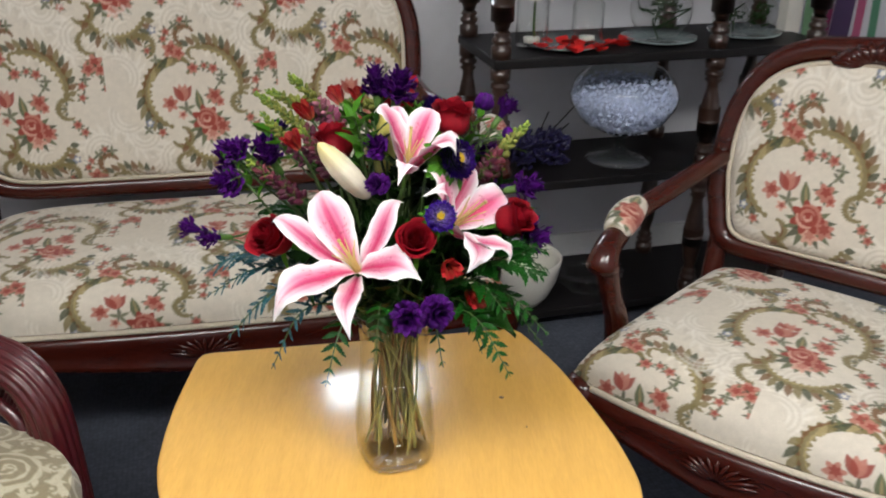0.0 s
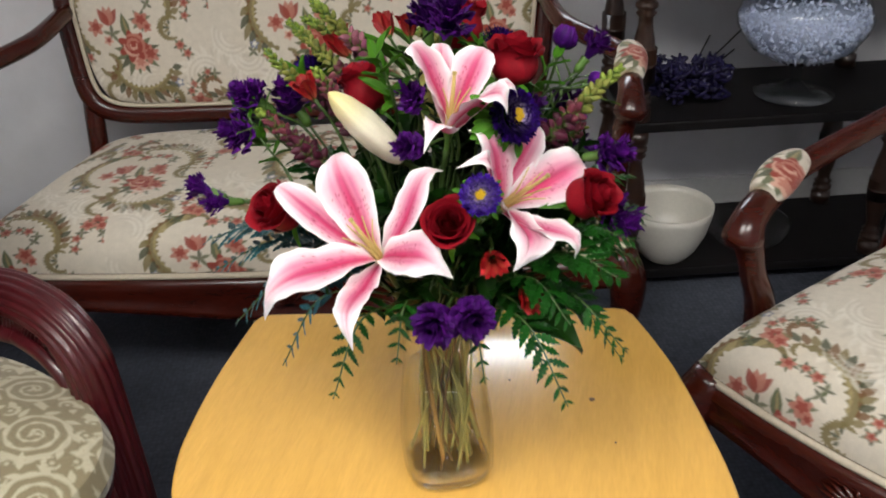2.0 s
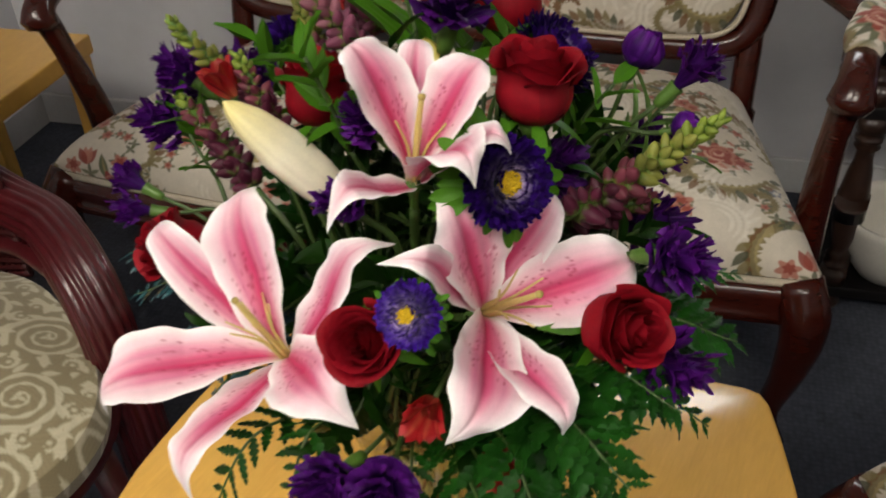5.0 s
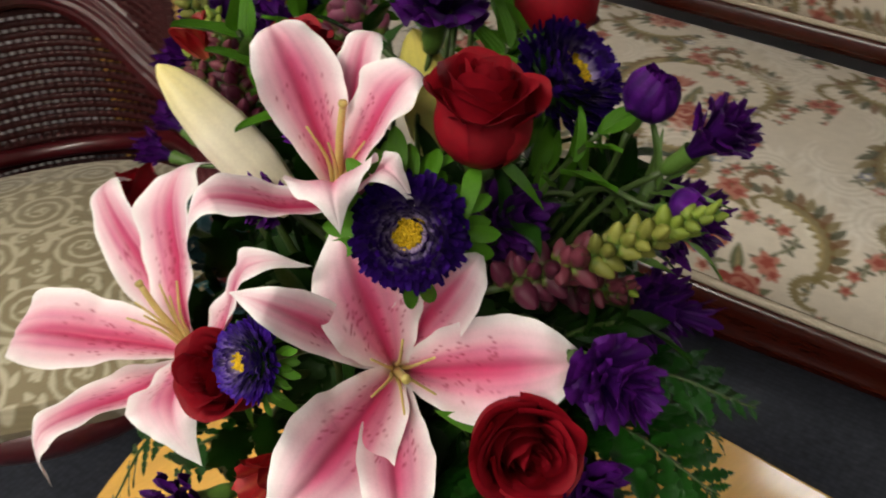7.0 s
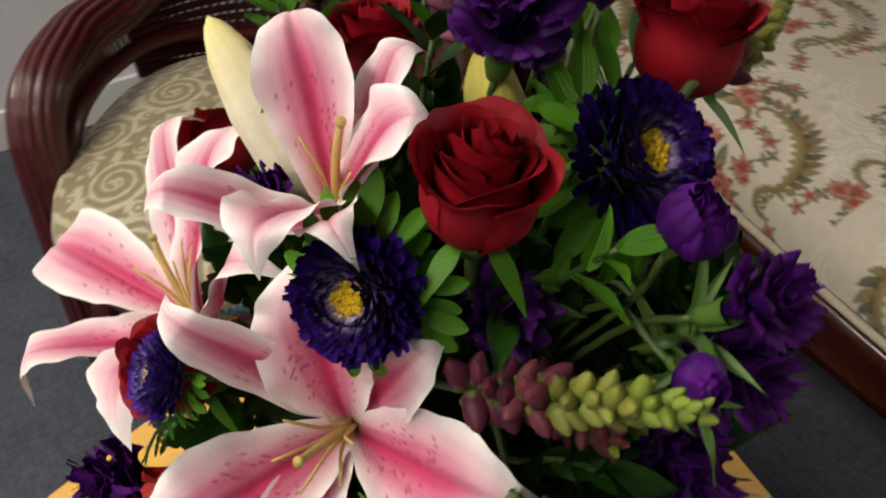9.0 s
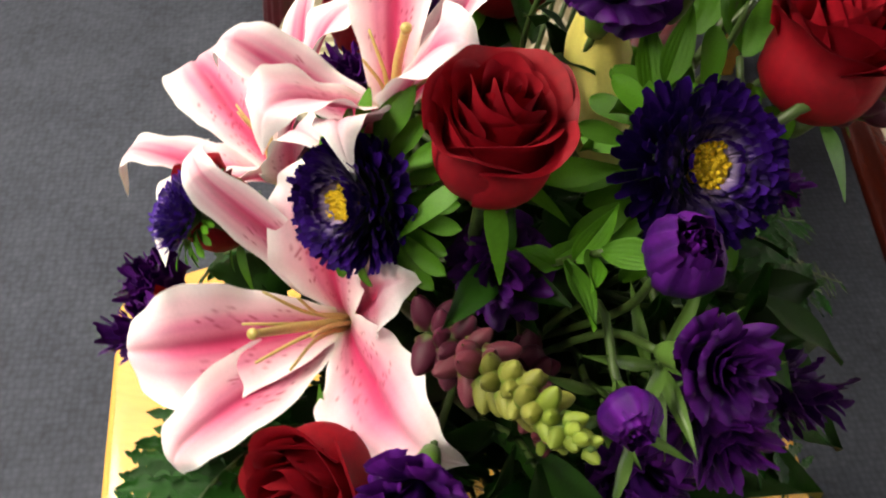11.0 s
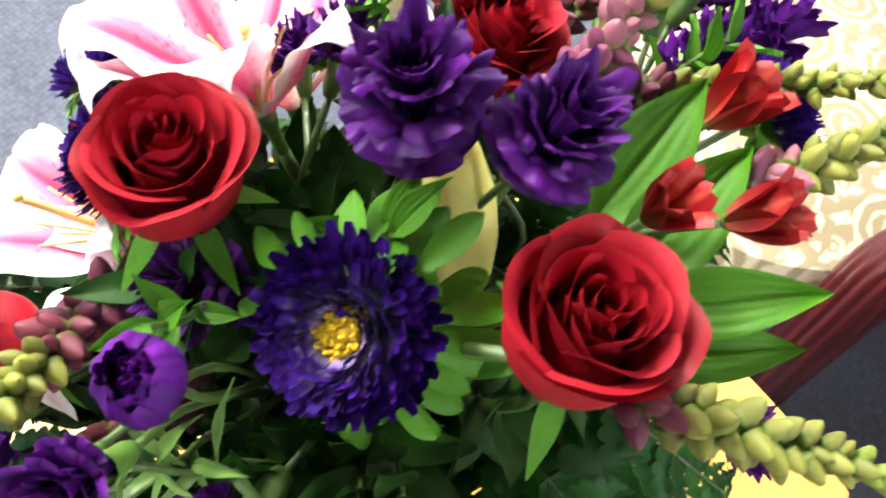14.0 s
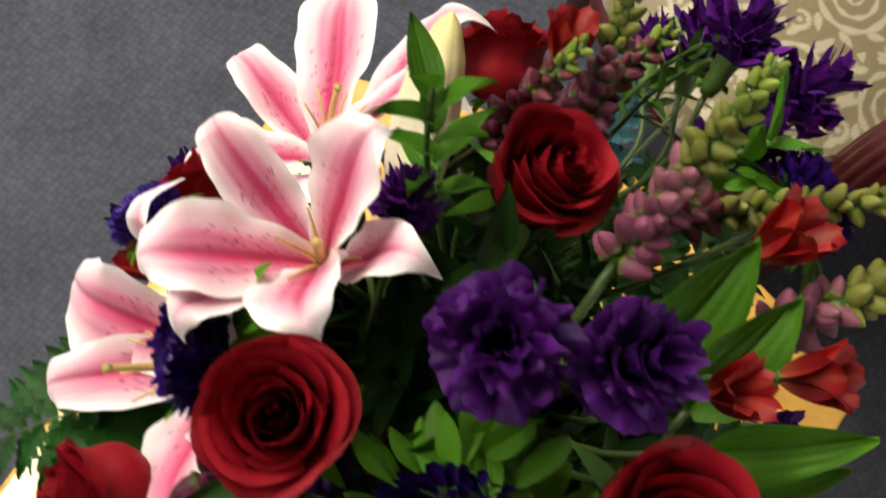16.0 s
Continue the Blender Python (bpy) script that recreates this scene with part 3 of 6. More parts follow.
def french_seat(name, label, category, m, half_f, half_b, depth, fabric_shift, top, arm_z):
    """Louis style seat: x across, y towards the back, the middle of the front edge at the origin."""
    ob = thing(name, label, category, m)
    rim, crown = 0.335, 0.105
    hw = lambda v: half_f + (half_b - half_f) * v
    bow = 0.035

    def seat_xyz(u, v):
        s, t = 2 * u - 1, 0.5 - 0.5 * np.cos(np.pi * v)
        s = 0.5 * s + 0.5 * np.sin(np.pi / 2 * s)
        x = s * hw(t)
        y = depth * t - bow * (1 - s * s) * (1 - t)
        e = (1 - np.abs(s) ** 7) * (1 - np.clip(1 - 2 * t, 0, 1) ** 6)
        z = rim + 0.012 + crown * e ** 0.42 * (0.80 + 0.20 * np.cos(s * 1.3) * np.cos((t - 0.45) * 2.2))
        return x, y, z

    nx = int(half_f * 2 / 0.0024)
    v, f, _, _ = grid(nx, 240, seat_xyz)
    part("seat", np_mesh("seat", v, f, M_TAPESTRY, tapestry(v[:, 0] + fabric_shift[0], v[:, 1] + np.where(v[:, 1] < depth / 2, -1, 1) * (rim + crown - v[:, 2]) * 0.9 + fabric_shift[1])), ob, "domed seat in cream floral tapestry")
    loop = []
    for k in np.linspace(-1, 1, 40):
        loop.append((k * half_f, -bow * (1 - k * k) - 0.004, rim + 0.006))
    for k in np.linspace(0.05, 1, 14):
        loop.append((hw(k) + 0.003, depth * k, rim + 0.006))
    for k in np.linspace(0.95, -0.95, 24):
        loop.append((k * half_b, depth + 0.004, rim + 0.006))
    for k in np.linspace(1, 0.05, 14):
        loop.append((-hw(k) - 0.003, depth * k, rim + 0.006))
    part("piping", np_mesh("piping", *tube(loop, 0.0065, 8, closed=True), M_PIPING), ob, "pale twisted cord along the seat edge")
    # rails
    xs = np.linspace(-1, 1, 49)
    front = [(x * half_f, -bow * (1 - x * x) - 0.006, 0) for x in xs]
    low = [0.262 - 0.022 * np.cos(x * np.pi) * (1 - abs(x)) + 0.010 * abs(x) for x in xs]
    vs, fs = [], []
    for (x, y, _), lo in zip(front, low):
        vs += [(x, y - 0.004, rim), (x, y - 0.012, rim - 0.018), (x, y - 0.006, rim - 0.035), (x, y - 0.010, lo + 0.010), (x, y - 0.016, lo), (x, y + 0.024, lo), (x, y + 0.024, rim)]
    for i in range(len(xs) - 1):
        fs += [(i * 7 + j, i * 7 + (j + 1) % 7, (i + 1) * 7 + (j + 1) % 7, (i + 1) * 7 + j) for j in range(7)]
    rail = part("front_rail", np_mesh("front_rail", vs, fs, M_MAHOGANY), ob, "carved mahogany front rail")
    shell = []
    for k in range(-5, 6):
        a = k * 0.26
        path = [(0.004 * np.sin(a), -bow - 0.018, 0.275), (0.035 * np.sin(a) * 1.3, -bow - 0.020, 0.275 + 0.030 * np.cos(a)), (0.062 * np.sin(a) * 1.3, -bow - 0.017, 0.275 + 0.045 * np.cos(a))]
        shell.append(tube(spline(path, 7), [0.002, 0.004, 0.005, 0.005, 0.0045, 0.003, 0.001], 6))
    for lobe in shell:
        part("shell_lobe", np_mesh("shell_lobe", *lobe, M_MAHOGANY), rail)
    for s in (-1, 1):
        side = [(s * (hw(t) + 0.002), depth * t, 0.298) for t in np.linspace(0.02, 1, 8)]
        part("side_rail", np_mesh("side_rail", *tube(side, 0.036, 4, flat=0.5), M_MAHOGANY, smooth=False), ob)
        x0 = s * (half_f - 0.03)
        leg = spline([(x0, 0.01, 0.34), (x0 + s * 0.020, -0.018, 0.27), (x0 + s * 0.012, -0.012, 0.16), (x0 - s * 0.002, 0.006, 0.06), (x0 + s * 0.012, -0.012, 0.0)], 16)
        part("front_leg", np_mesh("front_leg", *tube(leg, np.interp(np.linspace(0, 1, 16), [0, 0.2, 0.55, 0.85, 1], [0.036, 0.040, 0.024, 0.017, 0.024]), 12), M_MAHOGANY), ob)
        xb = s * (half_b - 0.01)
        leg = spline([(xb, depth + 0.01, 0.36), (xb, depth + 0.03, 0.18), (xb, depth + 0.08, 0.0)], 10)
        part("back_leg", np_mesh("back_leg", *tube(leg, np.linspace(0.028, 0.02, 10), 8), M_MAHOGANY), ob)
    part("back_rail", bm_mesh("back_rail", box_bm(2 * half_b, 0.03, 0.075, 0.004, (0, depth + 0.012, 0.298)), M_MAHOGANY), ob)
    # reclined back
    z0, z1, lean = 0.472, top, 0.20
    hb = half_b - 0.015
    wing = lambda q: hb + 0.030 * np.sin(np.pi * np.clip(q, 0, 1) * 0.8)

    def outline(inset, n=96):
        pts = []
        for k in np.arange(n) * 2 * np.pi / n:
            c, s = np.cos(k), np.sin(k)
            p = 0.32 if s > 0 else 0.18
            sx, sz = np.sign(c) * abs(c) ** p, np.sign(s) * abs(s) ** p
            q = (sz + 1) / 2
            x = sx * (wing(q) - inset)
            z = z0 + inset + (z1 - z0 - 2 * inset) * q
            if s > 0:
                z += 0.055 * (1 - (x / hb) ** 2) - 0.035 * (abs(x) / hb) ** 6
            pts.append((x, depth + 0.005 + lean * (z - 0.35), z))
        return pts

    back = part("back_frame", np_mesh("back_frame", *sweep_frame(outline(0.0), 0.052, 0.050), M_MAHOGANY), ob, "polished mahogany back frame")
    for s in (-1, 1):
        post = [(s * (hb + 0.002), depth + 0.012 + lean * (z - 0.35), z) for z in (0.33, 0.40, 0.47, 0.54)]
        part("back_post", np_mesh("back_post", *tube(post, [0.026, 0.024, 0.024, 0.022], 10), M_MAHOGANY), ob)
    crest = []
    for k in range(-6, 7):
        a = k * 0.23
        zt = z1 + 0.050
        r = 0.075 if half_b < 0.4 else 0.085
        path = [(0.010 * k * 0.3, depth - 0.012 + lean * (zt - 0.35), zt - 0.030), (r * 0.8 * np.sin(a), depth - 0.030 + lean * (zt - 0.35), zt - 0.030 + 0.035 * np.cos(a)), (r * 1.5 * np.sin(a), depth - 0.012 + lean * (zt - 0.35), zt - 0.030 + 0.055 * np.cos(a) ** 2)]
        crest.append(tube(spline(path, 7), [0.004, 0.008, 0.010, 0.011, 0.010, 0.007, 0.003], 7))
    part("crest_carving", np_mesh("crest_carving", *joined(crest), M_MAHOGANY), back)
    nxb, nzb = int(half_b * 2 / 0.0025), 210

    def back_xyz(u, v):
        s, t = 2 * u - 1, 2 * v - 1
        # square to rounded outline
        q = v
        top = 0.055 * (1 - (s * 0.94) ** 2) - 0.035 * np.abs(s * 0.94) ** 6
        cornerx = 1 - 0.055 * np.abs(t) ** 6
        x = s * (wing(q) - 0.026) * cornerx
        zc = 1 - 0.055 * np.abs(s) ** 8
        zz = (z0 + z1) / 2 + t * ((z1 - z0) / 2 - 0.026) * zc + np.where(t > 0, top * t, 0)
        puff = 0.040 * ((1 - np.abs(s) ** 6) * (1 - np.abs(t) ** 6)) ** 0.5
        y = depth + 0.005 + lean * (zz - 0.35) - 0.012 - puff
        return x, y, zz

    v, f, _, _ = grid(nxb, nzb, back_xyz)
    part("back_panel", np_mesh("back_panel", v, f, M_TAPESTRY, tapestry(v[:, 0] + fabric_shift[2], v[:, 2] + fabric_shift[3])), ob, "padded back in cream floral tapestry")
    v2, f2, _, _ = grid(24, 20, lambda u, w: (lambda a, b, c: (a, b * 0 + depth + 0.005 + lean * (c - 0.35) + 0.014, c))(*back_xyz(u, w)))
    part("rear_panel", np_mesh("rear_panel", v2, [q[::-1] for q in f2], M_TAPESTRY, tapestry(v2[:, 0], v2[:, 2])), ob)
    inner_loop = [(a, b - 0.024, c) for a, b, c in outline(0.026, 120)]
    part("piping", np_mesh("piping", *tube(inner_loop, 0.0055, 6, closed=True), M_PIPING), ob)
    # arms
    for s in (-1, 1):
        xa, xf = s * (half_b + 0.005), s * (half_f - 0.012)
        arm = spline([(xa, depth + 0.06, arm_z + 0.065), (xa + s * 0.030, depth * 0.80, arm_z + 0.040), (xf + s * 0.020, depth * 0.52, arm_z + 0.010), (xf + s * 0.012, depth * 0.30, arm_z - 0.003), (xf + s * 0.004, depth * 0.17, arm_z - 0.020), (xf, depth * 0.13, arm_z - 0.060)], 30)
        rad = np.interp(np.linspace(0, 1, 30), [0, 0.4, 0.8, 0.93, 1], [0.020, 0.022, 0.027, 0.034, 0.022])
        holder = part("arm", np_mesh("arm", *tube(arm, rad, 12), M_MAHOGANY), ob)
        post = spline([(xf, depth * 0.16, arm_z - 0.035), (xf - s * 0.006, depth * 0.21, arm_z - 0.12), (xf - s * 0.004, depth * 0.30, 0.40), (xf - s * 0.004, depth * 0.33, 0.27)], 14)
        part("arm_support", np_mesh("arm_support", *tube(post, np.interp(np.linspace(0, 1, 14), [0, 0.3, 1], [0.024, 0.021, 0.030]), 10), M_MAHOGANY), ob)
        pad_path = spline([q + np.array([0, 0, 0.015]) for q in arm[12:20]], 48)
        pv, pf = tube(pad_path, 0.033 * np.sin(np.linspace(0.30, np.pi - 0.30, 48)) ** 0.35, 56, hint=(0, 0, 1))
        part("arm_pad", np_mesh("arm_pad", pv, pf, M_TAPESTRY, tapestry(pv[:, 0] - s * half_f + 0.01, pv[:, 1] - depth * 0.5 + 0.02 + (pv[:, 2] - arm_z) * 0.8)), holder, "tapestry arm pad")
    return ob


french_seat("settee", "two-seat mahogany settee upholstered in cream floral tapestry", "sofa", SETTEE, 0.69, 0.555, 0.50, (0.15, 0.09, 0.005, -0.052), 1.02, 0.655)
french_seat("armchair", "mahogany armchair upholstered in cream floral tapestry", "armchair", ARMCHAIR, 0.325, 0.265, 0.50, (-0.03, -0.20, 0.085, 0.005), 0.875, 0.605)

# ---------------------------------------------------------------- rattan tub chair
tub = thing("rattan_chair", "burgundy rattan tub chair with a pale damask cushion", "chair", TUB)
cw = 0.265


def tub_path(r_side, r_back, z_front, z_back, n, rise=2.2):
    """Horseshoe, open at +x."""
    pts = []
    for k in np.linspace(-1, 1, n):
        a = np.pi + k * np.radians(88)
        bx, by = r_back * np.cos(a), r_side * np.sin(a)
        pts.append((bx, -by, z_back + (z_front - z_back) * abs(k) ** rise))
    return pts


def arm_line(scale, z_f, z_b, reach, foot, drop):
    h = np.array(tub_path(cw * scale, 0.30 * scale, z_f, z_f, 30))
    k = np.clip((0.72 - np.abs(np.linspace(-1, 1, 30))) / 0.6, 0, 1)
    h[:, 2] = z_f + (z_b - z_f) * k * k * (3 - 2 * k)
    a = [(reach, h[0][1] * 1.0, foot), (reach + 0.012, h[0][1], foot + 0.14), (reach - 0.002, h[0][1], z_f - drop - 0.07), (reach - 0.018, h[0][1], z_f - drop + 0.002), (reach - 0.062, h[0][1], z_f - drop * 0.2), (reach - 0.130, h[0][1], z_f)]
    b = [(q[0], -q[1], q[2]) for q in a][::-1]
    return spline(np.vstack([a, h[1:-1:3], b]), 170)


outer = arm_line(1.0, 0.515, 0.67, 0.140, 0.0, 0.05)
part("arm_roll", np_mesh("arm_roll", *tube(outer, 0.034, 112, ridges=16, twist=9, depth=0.13), M_RATTAN), tub, "rope-twisted rattan arm roll")
inner_line = arm_line(0.93, 0.445, 0.395, 0.112, 0.33, 0.05)
part("inner_rail", np_mesh("inner_rail", *tube(inner_line, 0.014, 12), M_RATTAN), tub)
# ridged band between the roll and the rail
ribs = []
for k in np.concatenate([np.linspace(0.09, 0.36, 60), np.linspace(0.64, 0.91, 60)]):
    i = k * (len(outer) - 1)
    j = k * (len(inner_line) - 1)
    a, b = outer[int(i)], inner_line[int(j)]
    ribs.append(tube([a, (a + b) / 2, b], 0.0042, 5))
low_back = np.array(tub_path(cw * 0.93, 0.285, 0.46, 0.385, 60))
for q in np.linspace(8, 50, 130):
    a = low_back[int(q)] + (low_back[int(q) + 1] - low_back[int(q)]) * (q - int(q))
    b = low_back[int(q) + 2] * (1.03, 1.03, 1) + (0, 0, 0.045)
    ribs.append(tube([a, (a + b) / 2 + (-0.003, 0, 0.004), b], 0.0036, 5))
tagged(part("ribbed_band", np_mesh("ribbed_band", *joined(ribs), M_RATTAN), tub, "wound rattan ribs"), kind="stuff")
seat_ring = [(0.262 * np.cos(a) + 0.045, 0.245 * np.sin(a), 0.335) for a in np.linspace(0, 2 * np.pi, 60, endpoint=False)]
part("seat_frame", np_mesh("seat_frame", *tube(seat_ring, 0.028, 20, ridges=10, twist=40, depth=0.10, closed=True), M_RATTAN), tub)
v, f = lathe([(0.0, 0.30), (0.25, 0.30)], 40)
part("seat_board", np_mesh("seat_board", v, f, M_RATTAN), tub)


def cushion_xyz(u, v):
    a = u * 2 * np.pi
    prof_r = np.interp(v, [0, 0.12, 0.22, 0.34, 1.0], [0.235, 0.262, 0.268, 0.258, 0.0])
    prof_z = np.interp(v, [0, 0.12, 0.22, 0.34, 0.55, 0.8, 1.0], [0.336, 0.348, 0.372, 0.402, 0.428, 0.441, 0.444])
    k = (np.abs(np.cos(a)) ** 2.7 + np.abs(np.sin(a)) ** 2.7) ** (-1 / 2.7)
    return prof_r * k * np.cos(a) * 1.02 + 0.055, prof_r * k * np.sin(a) * 0.93, prof_z


v, f, _, _ = grid(560, 230, cushion_xyz, close_u=True)
part("cushion", np_mesh("cushion", v, f, M_DAMASK, damask(v[:, 0] * 0.98 + 0.03, v[:, 1] * 0.98)), tub, "thick seat cushion in gold and cream damask")
for sx, sy in ((0.19, 0.19), (0.19, -0.19), (-0.19, 0.19), (-0.19, -0.19)):
    part("leg", np_mesh("leg", *tube([(sx, sy, 0.32), (sx * 1.08, sy * 1.08, 0.15), (sx * 1.2, sy * 1.2, 0.0)], [0.022, 0.020, 0.018], 10), M_RATTAN), tub)
# cane back: woven strips between the rail and the top
top_back = np.array(tub_path(cw * 0.98, 0.325, 0.66, 0.93, 60))
part("back_rim", np_mesh("back_rim", *tube(top_back[6:-6], 0.024, 20, ridges=10, twist=50, depth=0.12), M_RATTAN), tub)
cane = []
base_back = np.array(tub_path(cw * 0.93, 0.285, 0.45, 0.340, 60))
for q in np.linspace(7, 52, 44):
    i = int(q)
    t = q - i
    a = base_back[i] * (1 - t) + base_back[i + 1] * t
    b = top_back[i] * (1 - t) + top_back[i + 1] * t
    cane.append(tube([a, (a + b) / 2, b], 0.0072, 8, flat=0.45))
for h in np.linspace(0.0, 0.97, 33):
    cane.append(tube((base_back * (1 - h) + top_back * h)[7:53], 0.0062, 8))
tagged(part("cane_panel", np_mesh("cane_panel", *joined(cane), M_CANE), tub, "woven dark cane back"), kind="stuff")

# ---------------------------------------------------------------- side table by the wall
side = thing("side_table", "low orange wooden side table against the wall", "table", ROOM @ pose(-1.295, 1.00, 0))
part("tabletop", bm_mesh("tabletop", box_bm(0.36, 0.50, 0.045, 0.006, (0, 0, 0.4)), M_MAPLE), side)
for sx in (-0.15, 0.15):
    for sy in (-0.22, 0.22):
        part("leg", bm_mesh("leg", box_bm(0.045, 0.045, 0.377, 0.005, (sx, sy, 0.1885)), M_MAPLE), side)

# ---------------------------------------------------------------- etagere
shelf = thing("etagere", "dark wooden display shelf with turned spindle posts", "shelf", ETAGERE)
SW, SD = 0.98, 0.34
LEVELS = (0.035, 0.432, 0.772)
for z in LEVELS:
    part("shelf_board", bm_mesh("shelf_board", box_bm(SW, SD, 0.026, 0.005, (SW / 2, SD / 2, z + 0.013)), M_BLACKWOOD), shelf)
part("shelf_board", bm_mesh("shelf_board", box_bm(SW, SD, 0.026, 0.005, (SW / 2, SD / 2, 1.125)), M_BLACKWOOD), shelf)


def spindle(z0, z1):
    h = z1 - z0
    prof = [(0.0, 0), (0.021, 0), (0.021, 0.03), (0.014, 0.034), (0.020, 0.042), (0.020, 0.050), (0.014, 0.056), (0.019, 0.063), (0.013, 0.072)]
    body = [(0.013, 0.09), (0.018, 0.12), (0.023, 0.17), (0.024, 0.22)]
    mirror = [(r, h - z) for r, z in body[::-1] + prof[::-1]]
    return lathe([(1.25 * r, z0 + z) for r, z in prof + [(r, z * h / 0.40) for r, z in body] + mirror], 18)


spans = [(0.061, 0.432), (0.458, 0.772), (0.798, 1.112)]
for px in (0.025, 0.645, SW - 0.03):
    for py in (0.025, SD - 0.025):
        for z0, z1 in spans:
            v, f = spindle(z0, z1)
            part("post", np_mesh("post", v + (px, py, 0), f, M_SPINDLE), shelf, "turned spindle post")
        v, f = lathe([(0.0, 0.0), (0.020, 0.0), (0.026, 0.014), (0.018, 0.026), (0.022, 0.035)], 14)
        part("foot", np_mesh("foot", v + (px, py, 0), f, M_SPINDLE), shelf)


def on_shelf(x, y, z):
    return ETAGERE @ pose(x, y, z)


# glass footed bowl full of clear chips
gb = thing("footed_glass_bowl", "footed clear glass bowl filled with sparkling crystal chips", "glass bowl", on_shelf(0.430, 0.125, 0.458) @ Matrix.Scale(1.4, 4))
v, f = lathe([(0.0, 0.004), (0.066, 0.003), (0.068, 0.006), (0.030, 0.014), (0.010, 0.028), (0.009, 0.048), (0.030, 0.062)], 36)
part("foot", np_mesh("foot", v, f, M_BOWLGLASS), gb)
bowl_prof = [(0.0, 0.060), (0.045, 0.066), (0.085, 0.088), (0.107, 0.122), (0.110, 0.140), (0.098, 0.172), (0.072, 0.195), (0.058, 0.203), (0.062, 0.212)]
v, f = lathe(bowl_prof, 44)
part("bowl", np_mesh("bowl", v, f, M_BOWLGLASS), gb)
chips = []
octa = np.array([(1, 0, 0), (-1, 0, 0), (0, 1, 0), (0, -1, 0), (0, 0, 1), (0, 0, -1)], float)
of = [(0, 2, 4), (2, 1, 4), (1, 3, 4), (3, 0, 4), (2, 0, 5), (1, 2, 5), (3, 1, 5), (0, 3, 5)]
v, f = lathe([(0.0, 0.068), (0.040, 0.074), (0.076, 0.094), (0.095, 0.122), (0.097, 0.138), (0.087, 0.154), (0.0, 0.157)], 30)
part("packed_chips", np_mesh("packed_chips", v, f, M_CRYSTAL_CORE), gb, "packed crystal chips")
for _ in range(2600):
    z = rng.uniform(0.068, 0.168)
    rmax = np.interp(z, [p[1] for p in bowl_prof[:6]], [p[0] for p in bowl_prof[:6]]) - 0.005
    if z < 0.160:
        r = rmax * (1 - 0.16 * rng.rand() ** 2)
    else:
        r = rmax * np.sqrt(rng.rand())
    a = rng.rand() * 2 * np.pi
    e = Euler(rng.rand(3) * 6).to_matrix()
    q = octa * rng.uniform(0.0028, 0.0055) * np.array([1, 0.8, 0.6])
    chips.append((q @ np.array(e) + (r * np.cos(a), r * np.sin(a), z), of))
tagged(part("crystal_chips", np_mesh("crystal_chips", *joined(chips), M_CRYSTAL, smooth=False), gb), "clear crystal chips", kind="stuff")

# white ceramic bowl on the lowest shelf
wb = thing("ceramic_bowl", "plain white ceramic mixing bowl", "bowl", on_shelf(0.130, 0.07, 0.061) @ Matrix.Scale(1.12, 4))
v, f = lathe([(0.0, 0.004), (0.045, 0.0), (0.050, 0.004), (0.070, 0.030), (0.088, 0.070), (0.098, 0.115), (0.100, 0.132), (0.097, 0.134), (0.094, 0.115), (0.084, 0.072), (0.064, 0.034), (0.0, 0.014)], 40)
part("body", np_mesh("body", v, f, M_PORCELAIN), wb)
stack = thing("glass_dish", "clear glass dish lying on the lowest shelf", "dish", on_shelf(0.36, 0.12, 0.061))
v, f = lathe([(0.0, 0.004), (0.07, 0.002), (0.105, 0.035), (0.108, 0.06), (0.104, 0.06), (0.068, 0.008), (0.0, 0.008)], 30)
part("body", np_mesh("body", v, f, M_GLASS), stack)

# violet tinsel spray lying on the middle shelf
tin = thing("tinsel_spray", "dark violet tinsel bunch with wire stems", "decoration", on_shelf(0.165, 0.13, 0.458) @ Matrix.Scale(1.3, 4))
strands = []
for _ in range(420):
    a, b = rng.rand() * 6.28, rng.normal(0, 0.5)
    c0 = np.array([rng.uniform(-0.06, 0.07), rng.uniform(-0.045, 0.045), rng.uniform(0.012, 0.072)])
    d = np.array([np.cos(a) * np.cos(b), np.sin(a) * np.cos(b), abs(np.sin(b)) * 0.8])
    strands.append(tube([c0, c0 + d * 0.010, c0 + d * 0.018 + (0, 0, 0.003)], [0.0035, 0.004, 0.002], 4))
tagged(part("tinsel", np_mesh("tinsel", *joined(strands), M_TINSEL), tin), kind="stuff")
for k, (dx, dz) in enumerate(((0.14, 0.13), (0.06, 0.10), (0.11, 0.07))):
    part("wire", np_mesh("wire", *tube(spline([(0, 0.02, 0.03), (dx * 0.5, 0.05, dz * 0.55), (dx, 0.07, dz)], 8), 0.0016, 5), M_BLACKWOOD), tin)


# jars, plates and petals on the upper shelf
def plate(x, y, r):
    ob = thing("glass_plate", "shallow frosted glass plate", "plate", on_shelf(x, y, 0.798), "plates on the shelf")
    v, f = lathe([(0.0, 0.003), (r * 0.7, 0.002), (r, 0.012), (r, 0.015), (r * 0.7, 0.006), (0.0, 0.006)], 36)
    part("body", np_mesh("body", v, f, M_FROST), ob)


M_FROST = make("frosted_glass", (0.20, 0.24, 0.24), 0.15, var=0.1, scale=30, spec=0.8)
plate(0.235, 0.12, 0.108)
plate(0.520, 0.13, 0.105)
plate(0.800, 0.15, 0.105)


